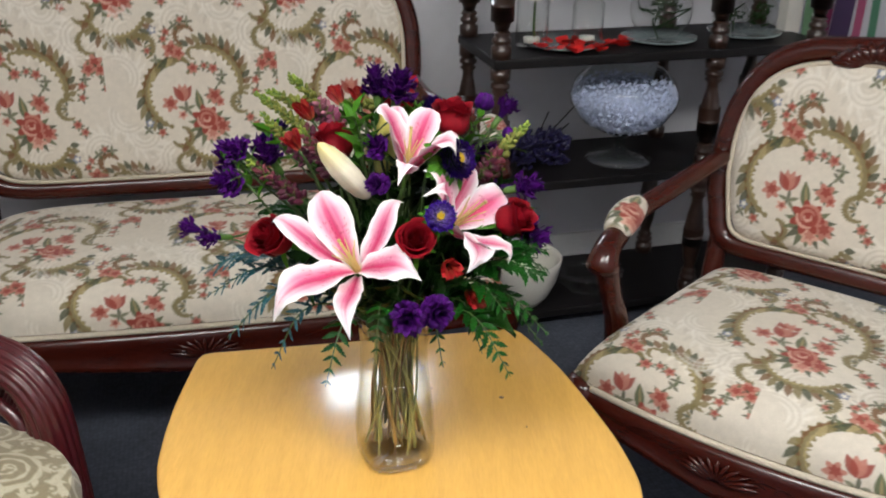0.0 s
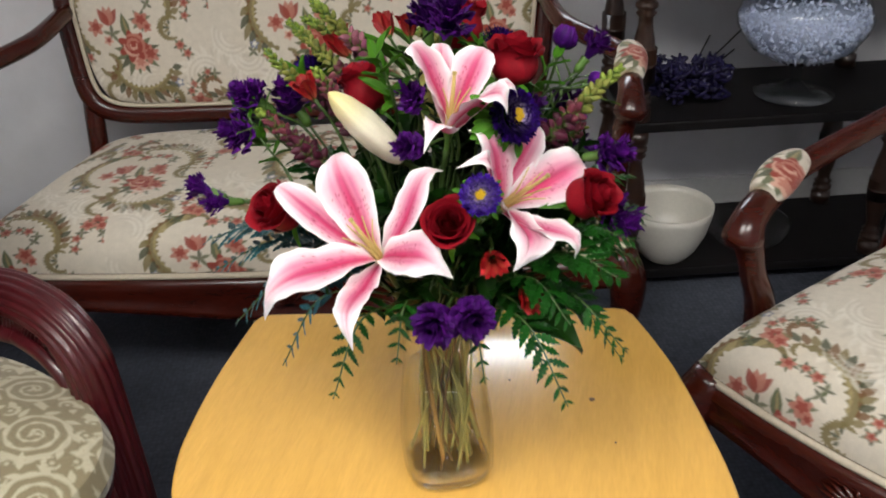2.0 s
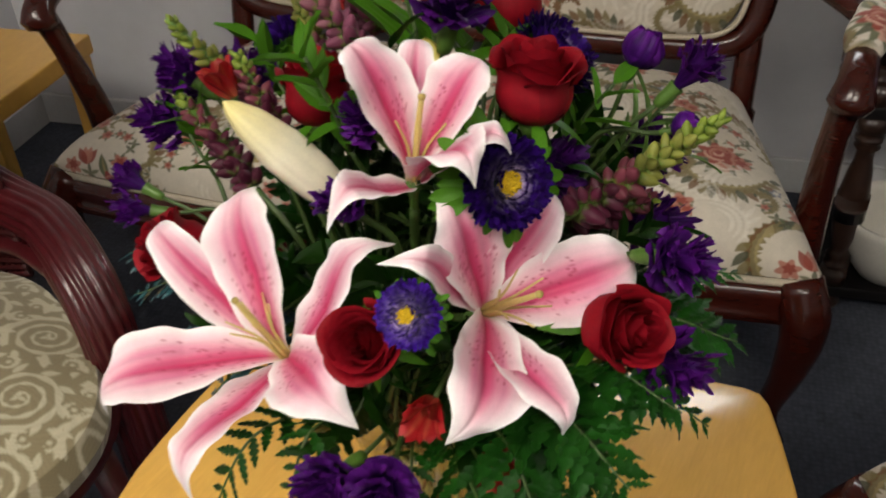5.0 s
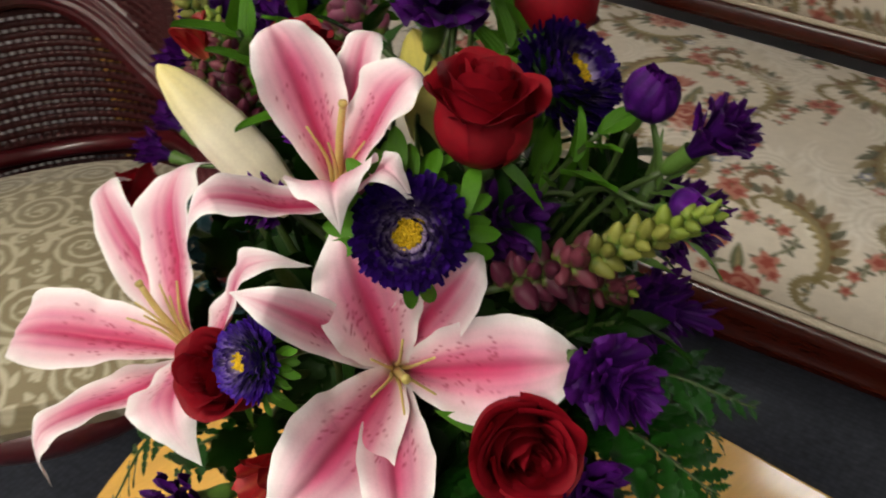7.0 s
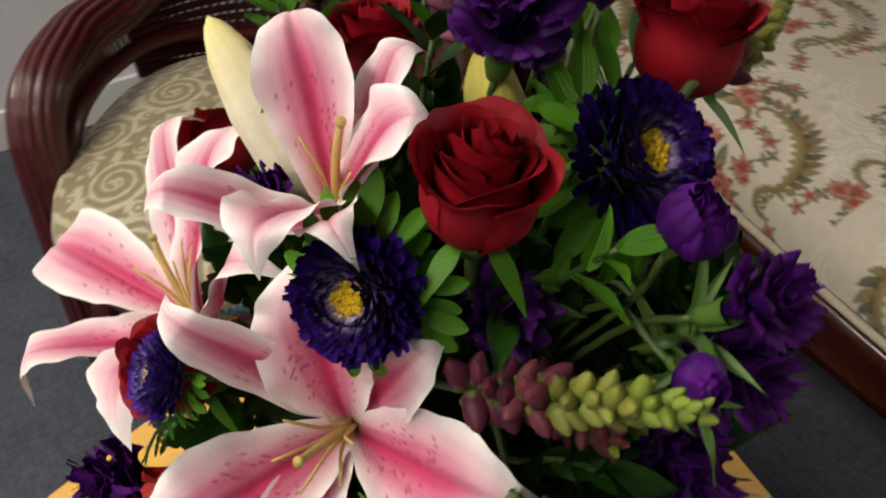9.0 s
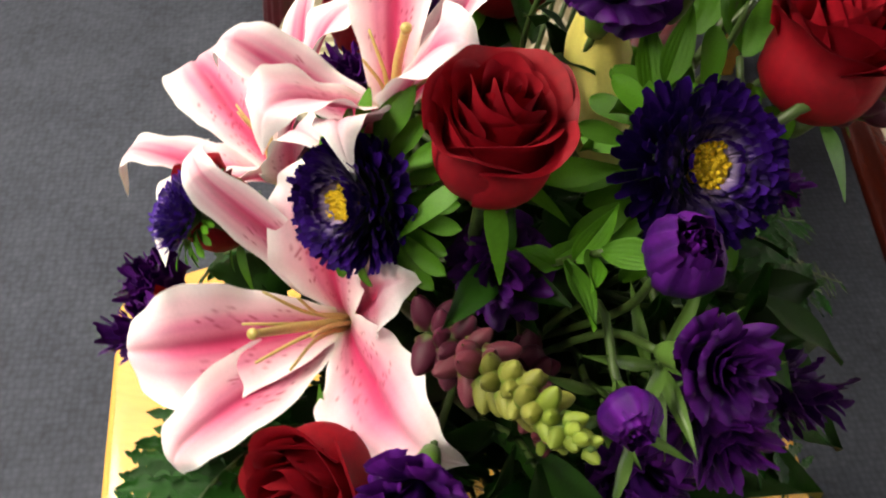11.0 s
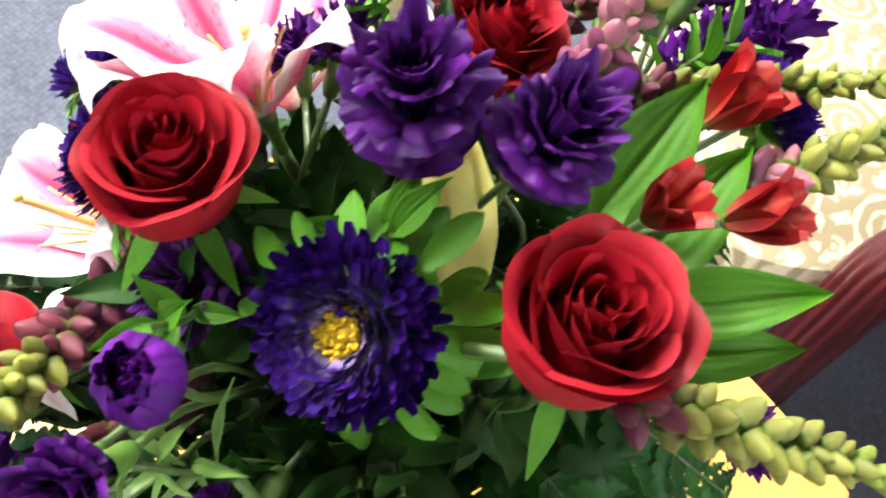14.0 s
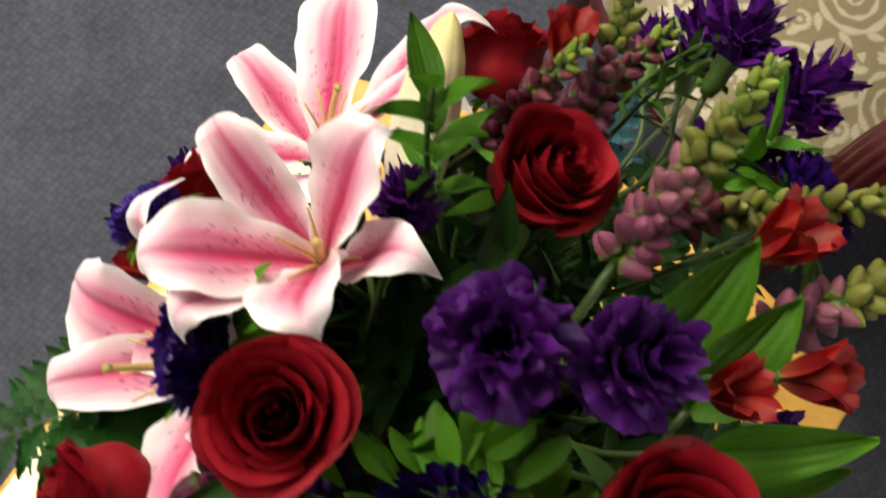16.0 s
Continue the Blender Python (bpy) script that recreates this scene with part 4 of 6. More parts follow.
def jar(x, y, r, h):
    ob = thing("glass_jar", "small clear glass preserving jar", "jar", on_shelf(x, y, 0.804), "jars on the shelf")
    v, f = lathe([(0.0, 0.002), (r, 0.0), (r, h * 0.78), (r * 0.78, h * 0.88), (r * 0.78, h), (r * 0.74, h), (r * 0.74, h * 0.88), (r * 0.95, h * 0.77), (r * 0.95, 0.006), (0.0, 0.006)], 28)
    part("body", np_mesh("body", v, f, M_GLASS), ob)
    v, f = lathe([(r * 0.80, h * 0.89), (r * 0.83, h * 0.90), (r * 0.83, h * 0.97), (r * 0.80, h * 0.98)], 28)
    part("rim", np_mesh("rim", v, f, M_METAL_LID), ob)
    part("candle", np_mesh("candle", *lathe([(0.0, 0.008), (r * 0.50, 0.008), (r * 0.50, h * 0.14), (0.0, h * 0.16)], 20), M_WHITESILK), ob)


jar(0.300, 0.12, 0.043, 0.135)
jar(0.145, 0.13, 0.044, 0.150)


def small_petals(bunch, n, spread, material, size):
    for _ in range(n):
        a, b = rng.rand() * 6.28, rng.uniform(-0.4, 0.4)
        d = np.array([np.cos(a), np.sin(a), 0.0]) * spread * rng.rand() ** 0.5
        v, f, u, w = grid(5, 5, lambda p, q: ((p - 0.5) * size * np.sin(np.pi * (0.15 + 0.7 * q)), (q - 0.5) * size, 0.35 * size * ((p - 0.5) ** 2 + (q - 0.5) ** 2)))
        part("petal", np_mesh("petal", v, f, material), bunch, m=Matrix.Translation(Vector((d[0], d[1] * 0.8, rng.uniform(0.002, 0.010)))) @ Euler((b, rng.uniform(-0.4, 0.4), a)).to_matrix().to_4x4())


pet = thing("silk_petals", "scattered red silk rose petals on a plate", "petals", on_shelf(0.235, 0.065, 0.806))
small_petals(pet, 26, 0.10, M_REDSILK, 0.034)
pet2 = thing("silk_petals", "scattered red silk rose petals on the shelf", "petals", on_shelf(0.395, 0.10, 0.799))
small_petals(pet2, 9, 0.04, M_REDSILK, 0.034)
white = thing("silk_hydrangea", "white silk hydrangea head standing in a jar", "flower", on_shelf(0.150, 0.13, 0.925) @ Matrix.Scale(1.4, 4))
for _ in range(60):
    d = unit(rng.normal(size=3))
    d[2] = abs(d[2])
    v, f, u, w = grid(4, 4, lambda p, q: ((p - 0.5) * 0.022, (q - 0.5) * 0.022, 0.2 * ((p - 0.5) ** 2 + (q - 0.5) ** 2) * 0.03))
    part("petal", np_mesh("petal", v, f, M_WHITESILK), white, m=placed(d * 0.040 + (0, 0, 0.012), d, rng.rand() * 6))
part("stem", np_mesh("stem", *tube([(0, 0, 0.02), (0, 0, -0.05), (0.004, 0, -0.11)], 0.003, 6), M_TWIG), white)


def fishbowl(x, y, r):
    ob = thing("glass_globe", "round clear glass globe vase on a plate", "vase", on_shelf(x, y, 0.805), "globes on the shelf")
    a = np.linspace(-1.25, 1.05, 16)
    v, f = lathe([(0.0, 0.001)] + [(r * np.cos(k), r * 0.95 + r * np.sin(k)) for k in a], 30)
    part("body", np_mesh("body", v, f, M_GLASS), ob)
    tang = []
    for _ in range(26):
        p0 = rng.normal(0, 0.4, 3) * r * 0.7 + (0, 0, r)
        tang.append(tube(spline([p0, p0 + rng.normal(0, 0.2, 3) * r, p0 + rng.normal(0, 0.3, 3) * r], 6), 0.0022, 4))
    part("greenery", np_mesh("greenery", *joined(tang), M_LEAF), ob)


fishbowl(0.520, 0.13, 0.085)
fishbowl(0.750, 0.15, 0.050)
fishbowl(0.850, 0.16, 0.052)

# ribbon rolls hanging past the shelf
rack = thing("ribbon_rack", "ribbons hanging from a cream wooden stand", "ribbon rack", ROOM @ pose(1.50, 1.30, 0))
part("stand", bm_mesh("stand", box_bm(0.05, 0.05, 1.5, 0.006, (-0.02, 0, 0.75)), M_PORCELAIN), rack)
for k, (c, w) in enumerate((((0.10, 0.20, 0.10), 0.03), ((0.16, 0.01, 0.06), 0.05), ((0.035, 0.012, 0.06), 0.07), ((0.30, 0.05, 0.12), 0.03), ((0.05, 0.16, 0.09), 0.03))):
    mt = make("ribbon_" + "abcde"[k], c, 0.4, var=0.15, scale=20)
    v, f, u, w2 = grid(4, 20, lambda p, q: ((p - 0.5) * w + 0.05 + 0.055 * k, 0.01 * np.sin(6 * q + k), 0.62 + 0.85 * q))
    part("ribbon", np_mesh("ribbon", v, f, mt), rack)
part("crossbar", bm_mesh("crossbar", box_bm(0.42, 0.03, 0.03, 0.004, (0.17, 0, 1.48)), M_PORCELAIN), rack)

# ---------------------------------------------------------------- vase
VASE_Y = 0.020
vase = thing("glass_vase", "clear glass gathering vase half filled with water and stems", "vase", pose(0, VASE_Y, TABLE_Z, 0, 0, 20))
vp_out = [(0.040, 0.0), (0.050, 0.003), (0.0545, 0.018), (0.0555, 0.045), (0.0540, 0.085), (0.0495, 0.125), (0.0455, 0.165), (0.0450, 0.195), (0.0490, 0.225), (0.0540, 0.245)]
vp_in = [(r - 0.003, z) for r, z in vp_out if z > 0.015]
v, f = lathe(vp_out + vp_in[::-1] + [(0.0, 0.0185)], 56, 3.0)
part("wall", np_mesh("wall", v, f, M_GLASS), vase)
v, f = lathe([(0.0, 0.001), (0.040, 0.001), (0.049, 0.005), (0.050, 0.014), (0.045, 0.017), (0.0, 0.0165)], 56, 3.0)
part("base", np_mesh("base", v, f, M_GLASS_BASE), vase, "thick clear glass base")
v, f = lathe([(0.0, 0.019), (0.050, 0.020), (0.0515, 0.045), (0.0500, 0.085), (0.0458, 0.125), (0.0425, 0.150), (0.0, 0.150)], 40, 3.0)
part("water", np_mesh("water", v, f, M_WATER), vase)

NECK = np.array([0.0, VASE_Y, TABLE_Z + 0.215])
CORE = np.array([0.0, 0.02, 0.84])


def stem_mesh(v, f, shift=(0, 0, 0), tint=(1.0, 1.0, 1.0)):
    """Fresh green above the neck, stripped and paler where it stands in the water."""
    k = np.clip((NECK[2] + 0.01 - (v[:, 2] + shift[2])) / 0.05, 0, 1)[:, None]
    return np_mesh("stem", v, f, M_STEM, np.array([0.045, 0.085, 0.018]) * (1 - k) + np.array([0.33, 0.31, 0.10]) * np.array(tint) * k)


def stem_path(head, axis, deep=True):
    """From the head down through the neck, and to the bottom of the vase where deep."""
    head, axis = np.asarray(head, float), unit(axis)
    off = (head - CORE)[:2]
    off = off / max(np.hypot(*off), 0.05)
    r0 = rng.uniform(0.014, 0.039)
    turn = rng.normal(0, 0.5)
    off = np.array([off[0] * np.cos(turn) - off[1] * np.sin(turn), off[0] * np.sin(turn) + off[1] * np.cos(turn)]) * r0
    n0 = NECK + (off[0], off[1], 0.01)
    a = np.arctan2(off[1], off[0]) + rng.choice([-1, 1]) * rng.uniform(0.5, 1.9)
    r1 = rng.uniform(0.020, 0.046)
    foot = np.array([r1 * np.cos(a), VASE_Y + r1 * np.sin(a), TABLE_Z + rng.uniform(0.021, 0.060)])
    reach = np.linalg.norm(head - n0)
    half = (n0 + foot) / 2 + (rng.normal(0, 0.004), rng.normal(0, 0.004), 0)
    line = [head, head - axis * min(0.05, reach * 0.3), n0 + (head - n0) * 0.30 + (0, 0, 0.01), n0, half, foot]
    return spline(line, 26) if deep else spline(line[:4] + [n0 * 0.75 + half * 0.25], 20)


def stem(parent, inv, head, axis, radius=0.0022, label=""):
    v, f = tube(stem_path(head, axis), radius, 7)
    part("stem", stem_mesh(v, f, tint=(1.0, 1.0, 1.0) if rng.rand() < 0.7 else (1.0, 0.62, 0.55)), parent, label, inv)


def flower(name, label, category, head, axis, group, spin=0.0, size=1.0, hint=(0, 0, 1)):
    m = placed(head, axis, spin, size, hint)
    return thing(name, label, category, m, group), m.inverted()


# ---------------------------------------------------------------- lilies
def lily_colour(s, q, spots, ph):
    white, pink, deep, gold = (np.array(c) for c in ((0.95, 0.925, 0.925), (0.70, 0.105, 0.280), (0.54, 0.020, 0.105), (0.50, 0.48, 0.14)))
    reach = 0.20 + 0.60 * np.sin(np.pi * np.clip(0.16 + 0.70 * s, 0, 1)) ** 0.8
    w = np.exp(-((np.abs(q) / reach) ** 2.0)) * np.clip((1.02 - np.abs(q)) / 0.30, 0, 1) * np.clip((0.97 - s) / 0.42, 0, 1) ** 0.9
    w = w * (1 + 0.13 * np.sin(q * 15 + 2.2 * np.sin(3 * s + ph)) * np.sin(4 * s + ph))
    col = white + (pink - white) * np.clip(w, 0, 1)[:, None] * 0.92
    rib = np.exp(-((np.abs(q) / (0.20 + 0.30 * np.clip(1 - 1.6 * s, 0, 1))) ** 1.5)) * np.clip((0.86 - s) / 0.45, 0, 1) * np.clip(s / 0.12, 0.3, 1)
    col = col + (deep - col) * (0.86 * rib)[:, None]
    vein = np.abs(np.sin(q * 13 + 1.2 * s)) ** 6 * w
    col = col * (1 - 0.10 * vein)[:, None]
    col = col + (gold - col) * (np.clip((0.09 - s) / 0.09, 0, 1) * 0.9)[:, None]
    for ss, qq in spots:
        d = np.hypot((s - ss) * 3.4, (q - qq) * 1.0)
        col = col + (np.array([0.36, 0.012, 0.06]) - col) * (0.75 * np.clip((0.031 - d) / 0.014, 0, 1))[:, None]
    return col


def lily_petal(throat, tip, face, width, recurve, rs, sink=0.0, arch=0.1):
    throat, tip, face = (np.asarray(a, float) for a in (throat, tip, face))
    span = tip - throat
    ln = np.linalg.norm(span)
    outward = unit(span - (span @ face) * face)
    ctrl = [throat, throat + (0.30 - 0.4 * arch) * span + face * (0.16 + arch) * ln, throat + (0.66 + 0.3 * arch) * span + face * (0.12 + 1.3 * arch + recurve) * ln + outward * 0.10 * ln, tip]
    nu, nv = 76, 41
    t = np.linspace(0, 1, nu)
    b = [(1 - t) ** 3, 3 * t * (1 - t) ** 2, 3 * t * t * (1 - t), t ** 3]
    spine = sum(k[:, None] * c for k, c in zip(b, ctrl))
    tan = np.gradient(spine, axis=0)
    tan /= np.linalg.norm(tan, axis=1)[:, None]
    side = np.cross(tan, face)
    side /= np.linalg.norm(side, axis=1)[:, None]
    up = np.cross(side, tan)
    shape = spline([(0, 0.20), (0.10, 0.34), (0.25, 0.68), (0.42, 0.97), (0.55, 0.98), (0.70, 0.73), (0.83, 0.38), (0.93, 0.15), (1.0, 0.0)], 90)
    prof = width * np.interp(t, shape[:, 0], shape[:, 1])
    q = np.linspace(-1, 1, nv)
    ph = rs.rand() * 6.28
    left = (q < 0)[None]
    wave = np.where(left, np.sin(t[:, None] * 13 + ph), np.sin(t[:, None] * 15 + 2.1 * ph)) + 0.45 * np.sin(t[:, None] * 35 + 2 * ph + left)
    ruffle = 0.13 * width * wave * (np.abs(q)[None] ** 3) * np.sin(np.pi * t[:, None]) ** 0.8
    trough = 0.40 * prof[:, None] * (np.abs(q)[None] ** 1.8) * np.interp(t, [0, 0.3, 0.70, 1], [1.3, 1.0, -0.1, -1.0])[:, None]
    groove = -0.11 * prof[:, None] * np.exp(-(q[None] / 0.15) ** 2)
    rim = 1 + 0.022 * np.sin(t * 15 + ph)[:, None] * np.abs(q)[None] + 0.013 * np.sin(t * 51 + 3 * ph)[:, None] * np.abs(q)[None]
    hook = -0.07 * ln * np.clip((t - 0.78) / 0.22, 0, 1) ** 2 + 0.07 * ln * np.sin(np.pi * np.clip((t - 0.40) / 0.55, 0, 1))
    spine = spine + face * (hook - sink * np.sin(np.pi * np.clip(t * 1.4, 0, 1)))[:, None]
    sway = 0.035 * ln * np.sin(np.pi * t) * np.sin(1.7 * ph)
    v = spine[:, None] + side[:, None] * (prof[:, None] * q[None] * rim + sway[:, None])[..., None] + up[:, None] * (trough + groove + ruffle)[..., None]
    f = [(i * nv + j, (i + 1) * nv + j, (i + 1) * nv + j + 1, i * nv + j + 1) for i in range(nu - 1) for j in range(nv - 1)]
    spots = [(rs.uniform(0.12, 0.50), rs.choice([-1, 1]) * rs.uniform(0.10, 0.66)) for _ in range(60)]
    ss, qq = np.meshgrid(t, q, indexing="ij")
    return v.reshape(-1, 3), f, lily_colour(ss.ravel(), qq.ravel(), spots, ph)


def lily(throat, tips, style_tip, width, seed, recurve, wide=1, slim=(), arch=0.08):
    rs = np.random.RandomState(seed)
    throat = np.asarray(throat, float)
    tp = np.array(tips, float)
    cen = tp.mean(0)
    _, _, vt = np.linalg.svd(tp - cen)
    face = vt[2] * np.sign(vt[2] @ unit(cen - NECK))
    face = unit(face + 0.5 * unit(np.asarray(style_tip) - throat))
    ob = thing("lily", "open pink and white oriental lily with freckled petals", "flower", Matrix.Translation(Vector(throat.tolist())), "lilies in the bouquet")
    for k, tip in enumerate(tips):
        inner = k % 2 == wide
        v, f, c = lily_petal(throat - (0.003 if inner else 0.009) * face, tip, face, width * (0.98 if inner else 0.66) * (slim[k] if slim else 1.0), recurve[k], rs, 0.0 if inner else 0.010, arch)
        part("petal", np_mesh("petal", v - throat, f, M_LILY, c), ob)
    st = np.asarray(style_tip, float) - throat
    v, f = tube(spline([-0.004 * face, st * 0.5 + 0.004 * face, st], 10), np.linspace(0.0024, 0.0017, 10), 8)
    pist = part("pistil", np_mesh("pistil", v, f, M_FILAMENT), ob)
    v, f = lathe([(0.0, -0.003), (0.0018, -0.002), (0.0025, 0.0), (0.0022, 0.0014), (0.0, 0.0018)], 9)
    part("stigma", np_mesh("stigma", v, f, M_STIGMA), pist, m=placed(st, st))
    ax = unit(st)
    fr = frame_from(ax)
    for k in range(6):
        a = k * 1.047 + 0.4
        d = fr[:, 0] * np.cos(a) + fr[:, 1] * np.sin(a)
        end = st * 0.78 + d * 0.017
        v, f = tube(spline([d * 0.003, st * 0.4 + d * 0.006, end], 8), np.linspace(0.0013, 0.0006, 8), 6)
        part("filament", np_mesh("filament", v, f, M_FILAMENT), ob)
    v, f = tube(spline([-0.002 * face, -0.016 * face, -0.03 * face], 6), [0.006, 0.005, 0.0035, 0.003, 0.003, 0.003], 8)
    part("receptacle", np_mesh("receptacle", v, f, M_CALYX), ob)
    v, f = tube(stem_path(throat - 0.028 * face, face), 0.0032, 8)
    part("stem", stem_mesh(v - throat, f, throat), ob)


lily((-0.039, -0.077, 0.824), [(-0.148, -0.055, 0.885), (-0.091, -0.022, 0.912), (0.017, -0.026, 0.901), (0.041, -0.117, 0.833), (-0.043, -0.179, 0.786), (-0.137, -0.153, 0.796)],
     (-0.060, -0.090, 0.871), 0.0262, 1, (0.10, 0.05, 0.10, 0.08, 0.14, 0.16))
lily((0.021, -0.002, 0.932), [(0.004, 0.046, 1.000), (0.054, 0.035, 0.999), (0.090, -0.005, 0.968), (0.084, -0.041, 0.968), (0.013, -0.083, 0.944), (-0.019, -0.007, 1.012)],
     (0.027, 0.003, 0.986), 0.0226, 2, (0.02, 0.03, 0.20, 0.14, 0.16, 0.02), 1, (0.95, 0.92, 0.95, 0.95, 1.0, 0.90), 0.16)
lily((0.074, -0.012, 0.853), [(0.046, -0.019, 0.941), (0.104, 0.024, 0.932), (0.151, 0.051, 0.878), (0.155, -0.069, 0.834), (0.101, -0.111, 0.841), (0.045, -0.081, 0.929)],
     (0.121, -0.038, 0.902), 0.0275, 3, (0.05, 0.03, 0.06, 0.10, 0.10, 0.22), 0, (0.95, 1.0, 1.0, 1.0, 1.0, 0.72))


def lily_bud(tip, base, radius, skin=(0.92, 0.87, 0.66), blush=0.40):
    tip, base = np.asarray(tip, float), np.asarray(base, float)
    ln = np.linalg.norm(tip - base)
    ob, inv = flower("lily_bud", "closed cream and yellow lily bud", "flower bud", base, tip - base, "lily buds")

    def xyz(u, v):
        a = u * 2 * np.pi
        r = radius * np.interp(v, [0, 0.08, 0.3, 0.55, 0.8, 0.95, 1], [0.48, 0.75, 0.98, 1.0, 0.74, 0.36, 0.05])
        r = r * (1 + 0.095 * np.cos(3 * a) - 0.055 * np.exp(-((a * 3 / np.pi + 1) % 2 - 1) ** 2 / 0.010) + 0.004 * np.cos(18 * a))
        return r * np.cos(a), r * np.sin(a), v * ln

    v, f, u, s = grid(72, 28, xyz, close_u=True)
    c1, c2 = np.array(skin), np.array([0.82, 0.68, 0.12])
    w = np.clip(np.cos(3 * u * 2 * np.pi) * 0.5 + 0.5, 0, 1)
    col = c1 + (c2 - c1) * (np.clip((s - 0.55) / 0.45, 0, 1) * 0.7)[:, None]
    col = col + (np.array([0.60, 0.46, 0.42]) - col) * (np.clip((0.55 - s) / 0.55, 0, 1) * blush * w)[:, None]
    col = col * (1 - 0.05 * np.abs(np.sin(u * 33 + 2 * s)) ** 4)[:, None]
    part("bud", np_mesh("bud", v, f, M_BUD, col), ob)
    stem(ob, inv, base, tip - base, 0.003)


lily_bud((-0.086, -0.040, 0.979), (-0.030, -0.004, 0.897), 0.0155)
lily_bud((-0.010, 0.074, 0.988), (-0.016, 0.098, 0.890), 0.0165, (0.74, 0.72, 0.22), 0.0)


# ---------------------------------------------------------------- roses
def rose_petal_mesh(level, k):
    """Cupped petal of a rose: level 0 is the heart, 1 the outermost."""
    rs = np.random.RandomState(100 + int(level * 50) + k)
    span = np.interp(level, [0, 0.3, 0.7, 1], [3.4, 2.9, 2.5, 2.2])
    lip = np.interp(level, [0, 0.4, 0.7, 1], [0.02, 0.10, 0.26, 0.34])
    rad = np.interp(level, [0, 0.3, 0.6, 0.75, 0.9, 1], [0.0022, 0.0064, 0.0116, 0.0150, 0.0184, 0.0210])
    top = np.interp(level, [0, 0.25, 0.5, 0.75, 1], [0.0545, 0.0555, 0.0545, 0.0520, 0.0475])
    w1, w2, peak = rs.rand() * 6, rs.rand() * 6, rs.uniform(-0.3, 0.3)
    rs_peak = rs.uniform(0.3, 1.8)
    shape = spline([(0, 0.28), (0.12, 0.72), (0.30, 1.02), (0.50, 1.08), (0.70, 0.98 + lip * 0.05), (0.86, 0.96 + lip * 0.40), (1.0, 0.96 + lip)], 60)

    def xyz(u, v):
        a = (u - 0.5) * span
        edge = np.abs(2 * u - 1)
        height = top * (1 - 0.16 * edge ** 3.0) + 0.0022 * level * np.exp(-((2 * u - 1 - peak) / 0.25) ** 2) * rs_peak + 0.0014 * np.sin(3.3 * a + w1)
        r = rad * np.interp(v, shape[:, 0], shape[:, 1])
        r = r * (1 + 0.060 * np.sin(2.6 * a + w2) * v) + 0.0022 * (u - 0.5) * v + 0.0010 * edge ** 4 * v
        roll = np.clip((v - 0.80) / 0.20, 0, 1) ** 2
        return r * np.cos(a), r * np.sin(a), height * v - (0.0010 + 0.0065 * lip) * roll

    v, f, _, _ = grid(23, 19, xyz)
    me = np_mesh("petal", v, f, M_ROSE)
    return me


ROSE_MESHES = [[rose_petal_mesh(l, k) for k in range(3)] for l in np.linspace(0, 1, 11)]
_v, _f, _, _ = grid(5, 9, lambda u, v: ((0.0045 * np.sin(np.pi * np.clip(v, 0, 1) ** 0.7) + 0.0004) * (2 * u - 1), 0.010 + 0.028 * v, 0.003 - 0.020 * v ** 1.6))
SEPAL = np_mesh("sepal", _v, _f, M_BRIGHTLEAF)


def rose(head, axis, size, spin, opening=1.0):
    head = np.asarray(head, float)
    base = head - unit(axis) * 0.030 * size
    ob, inv = flower("rose", "deep red open rose with velvety layered petals", "flower", base, axis, "roses in the bouquet", spin, size)
    ang = 0.0
    for l, meshes in enumerate(ROSE_MESHES):
        count = (2, 2, 2, 3, 3, 3, 3, 3, 3, 3, 4)[l]
        for k in range(count):
            ang += 2 * np.pi / count + 0.12 + rng.normal(0, 0.22)
            tilt = (0.0, 0.0, 0.0, 0.005, 0.005, 0.01, 0.015, 0.02, 0.03, 0.05, 0.09)[l] * opening
            m = Matrix.Rotation(ang + l * 0.9, 4, "Z") @ Matrix.Rotation(tilt * (0.4 + 1.2 * rng.rand()), 4, "Y") @ Matrix.Rotation(rng.normal(0, 0.055), 4, "X") @ Matrix.Scale(1 + rng.normal(0, 0.035), 4)
            part("petal", meshes[k % 3], ob, m=m)
    v, f = lathe([(0.0, -0.012), (0.006, -0.010), (0.0085, -0.004), (0.0105, 0.002), (0.0, 0.003)], 12)
    part("hip", np_mesh("hip", v, f, M_CALYX), ob)
    for k in range(5):
        part("sepal", SEPAL, ob, m=Matrix.Rotation(k * 1.257 + 0.3, 4, "Z"))
    stem(ob, inv, base - unit(axis) * 0.008 * size, axis, 0.0027)


rose((0.034, -0.088, 0.872), (0.12, -0.75, 0.68), 0.80, 0.4, 0.8)
rose((0.080, 0.044, 0.990), (0.02, 0.05, 1.0), 0.92, 1.1, 0.8)
rose((-0.150, -0.050, 0.858), (-0.55, -0.60, 0.60), 0.92, 2.0)
rose((-0.074, 0.037, 0.958), (-0.15, 0.26, 0.9), 0.92, 2.9, 0.9)
rose((0.163, -0.005, 0.867), (0.75, -0.35, 0.50), 0.90, 0.9)
rose((0.004, 0.170, 0.988), (-0.05, 0.15, 1.0), 1.02, 4.0, 0.9)


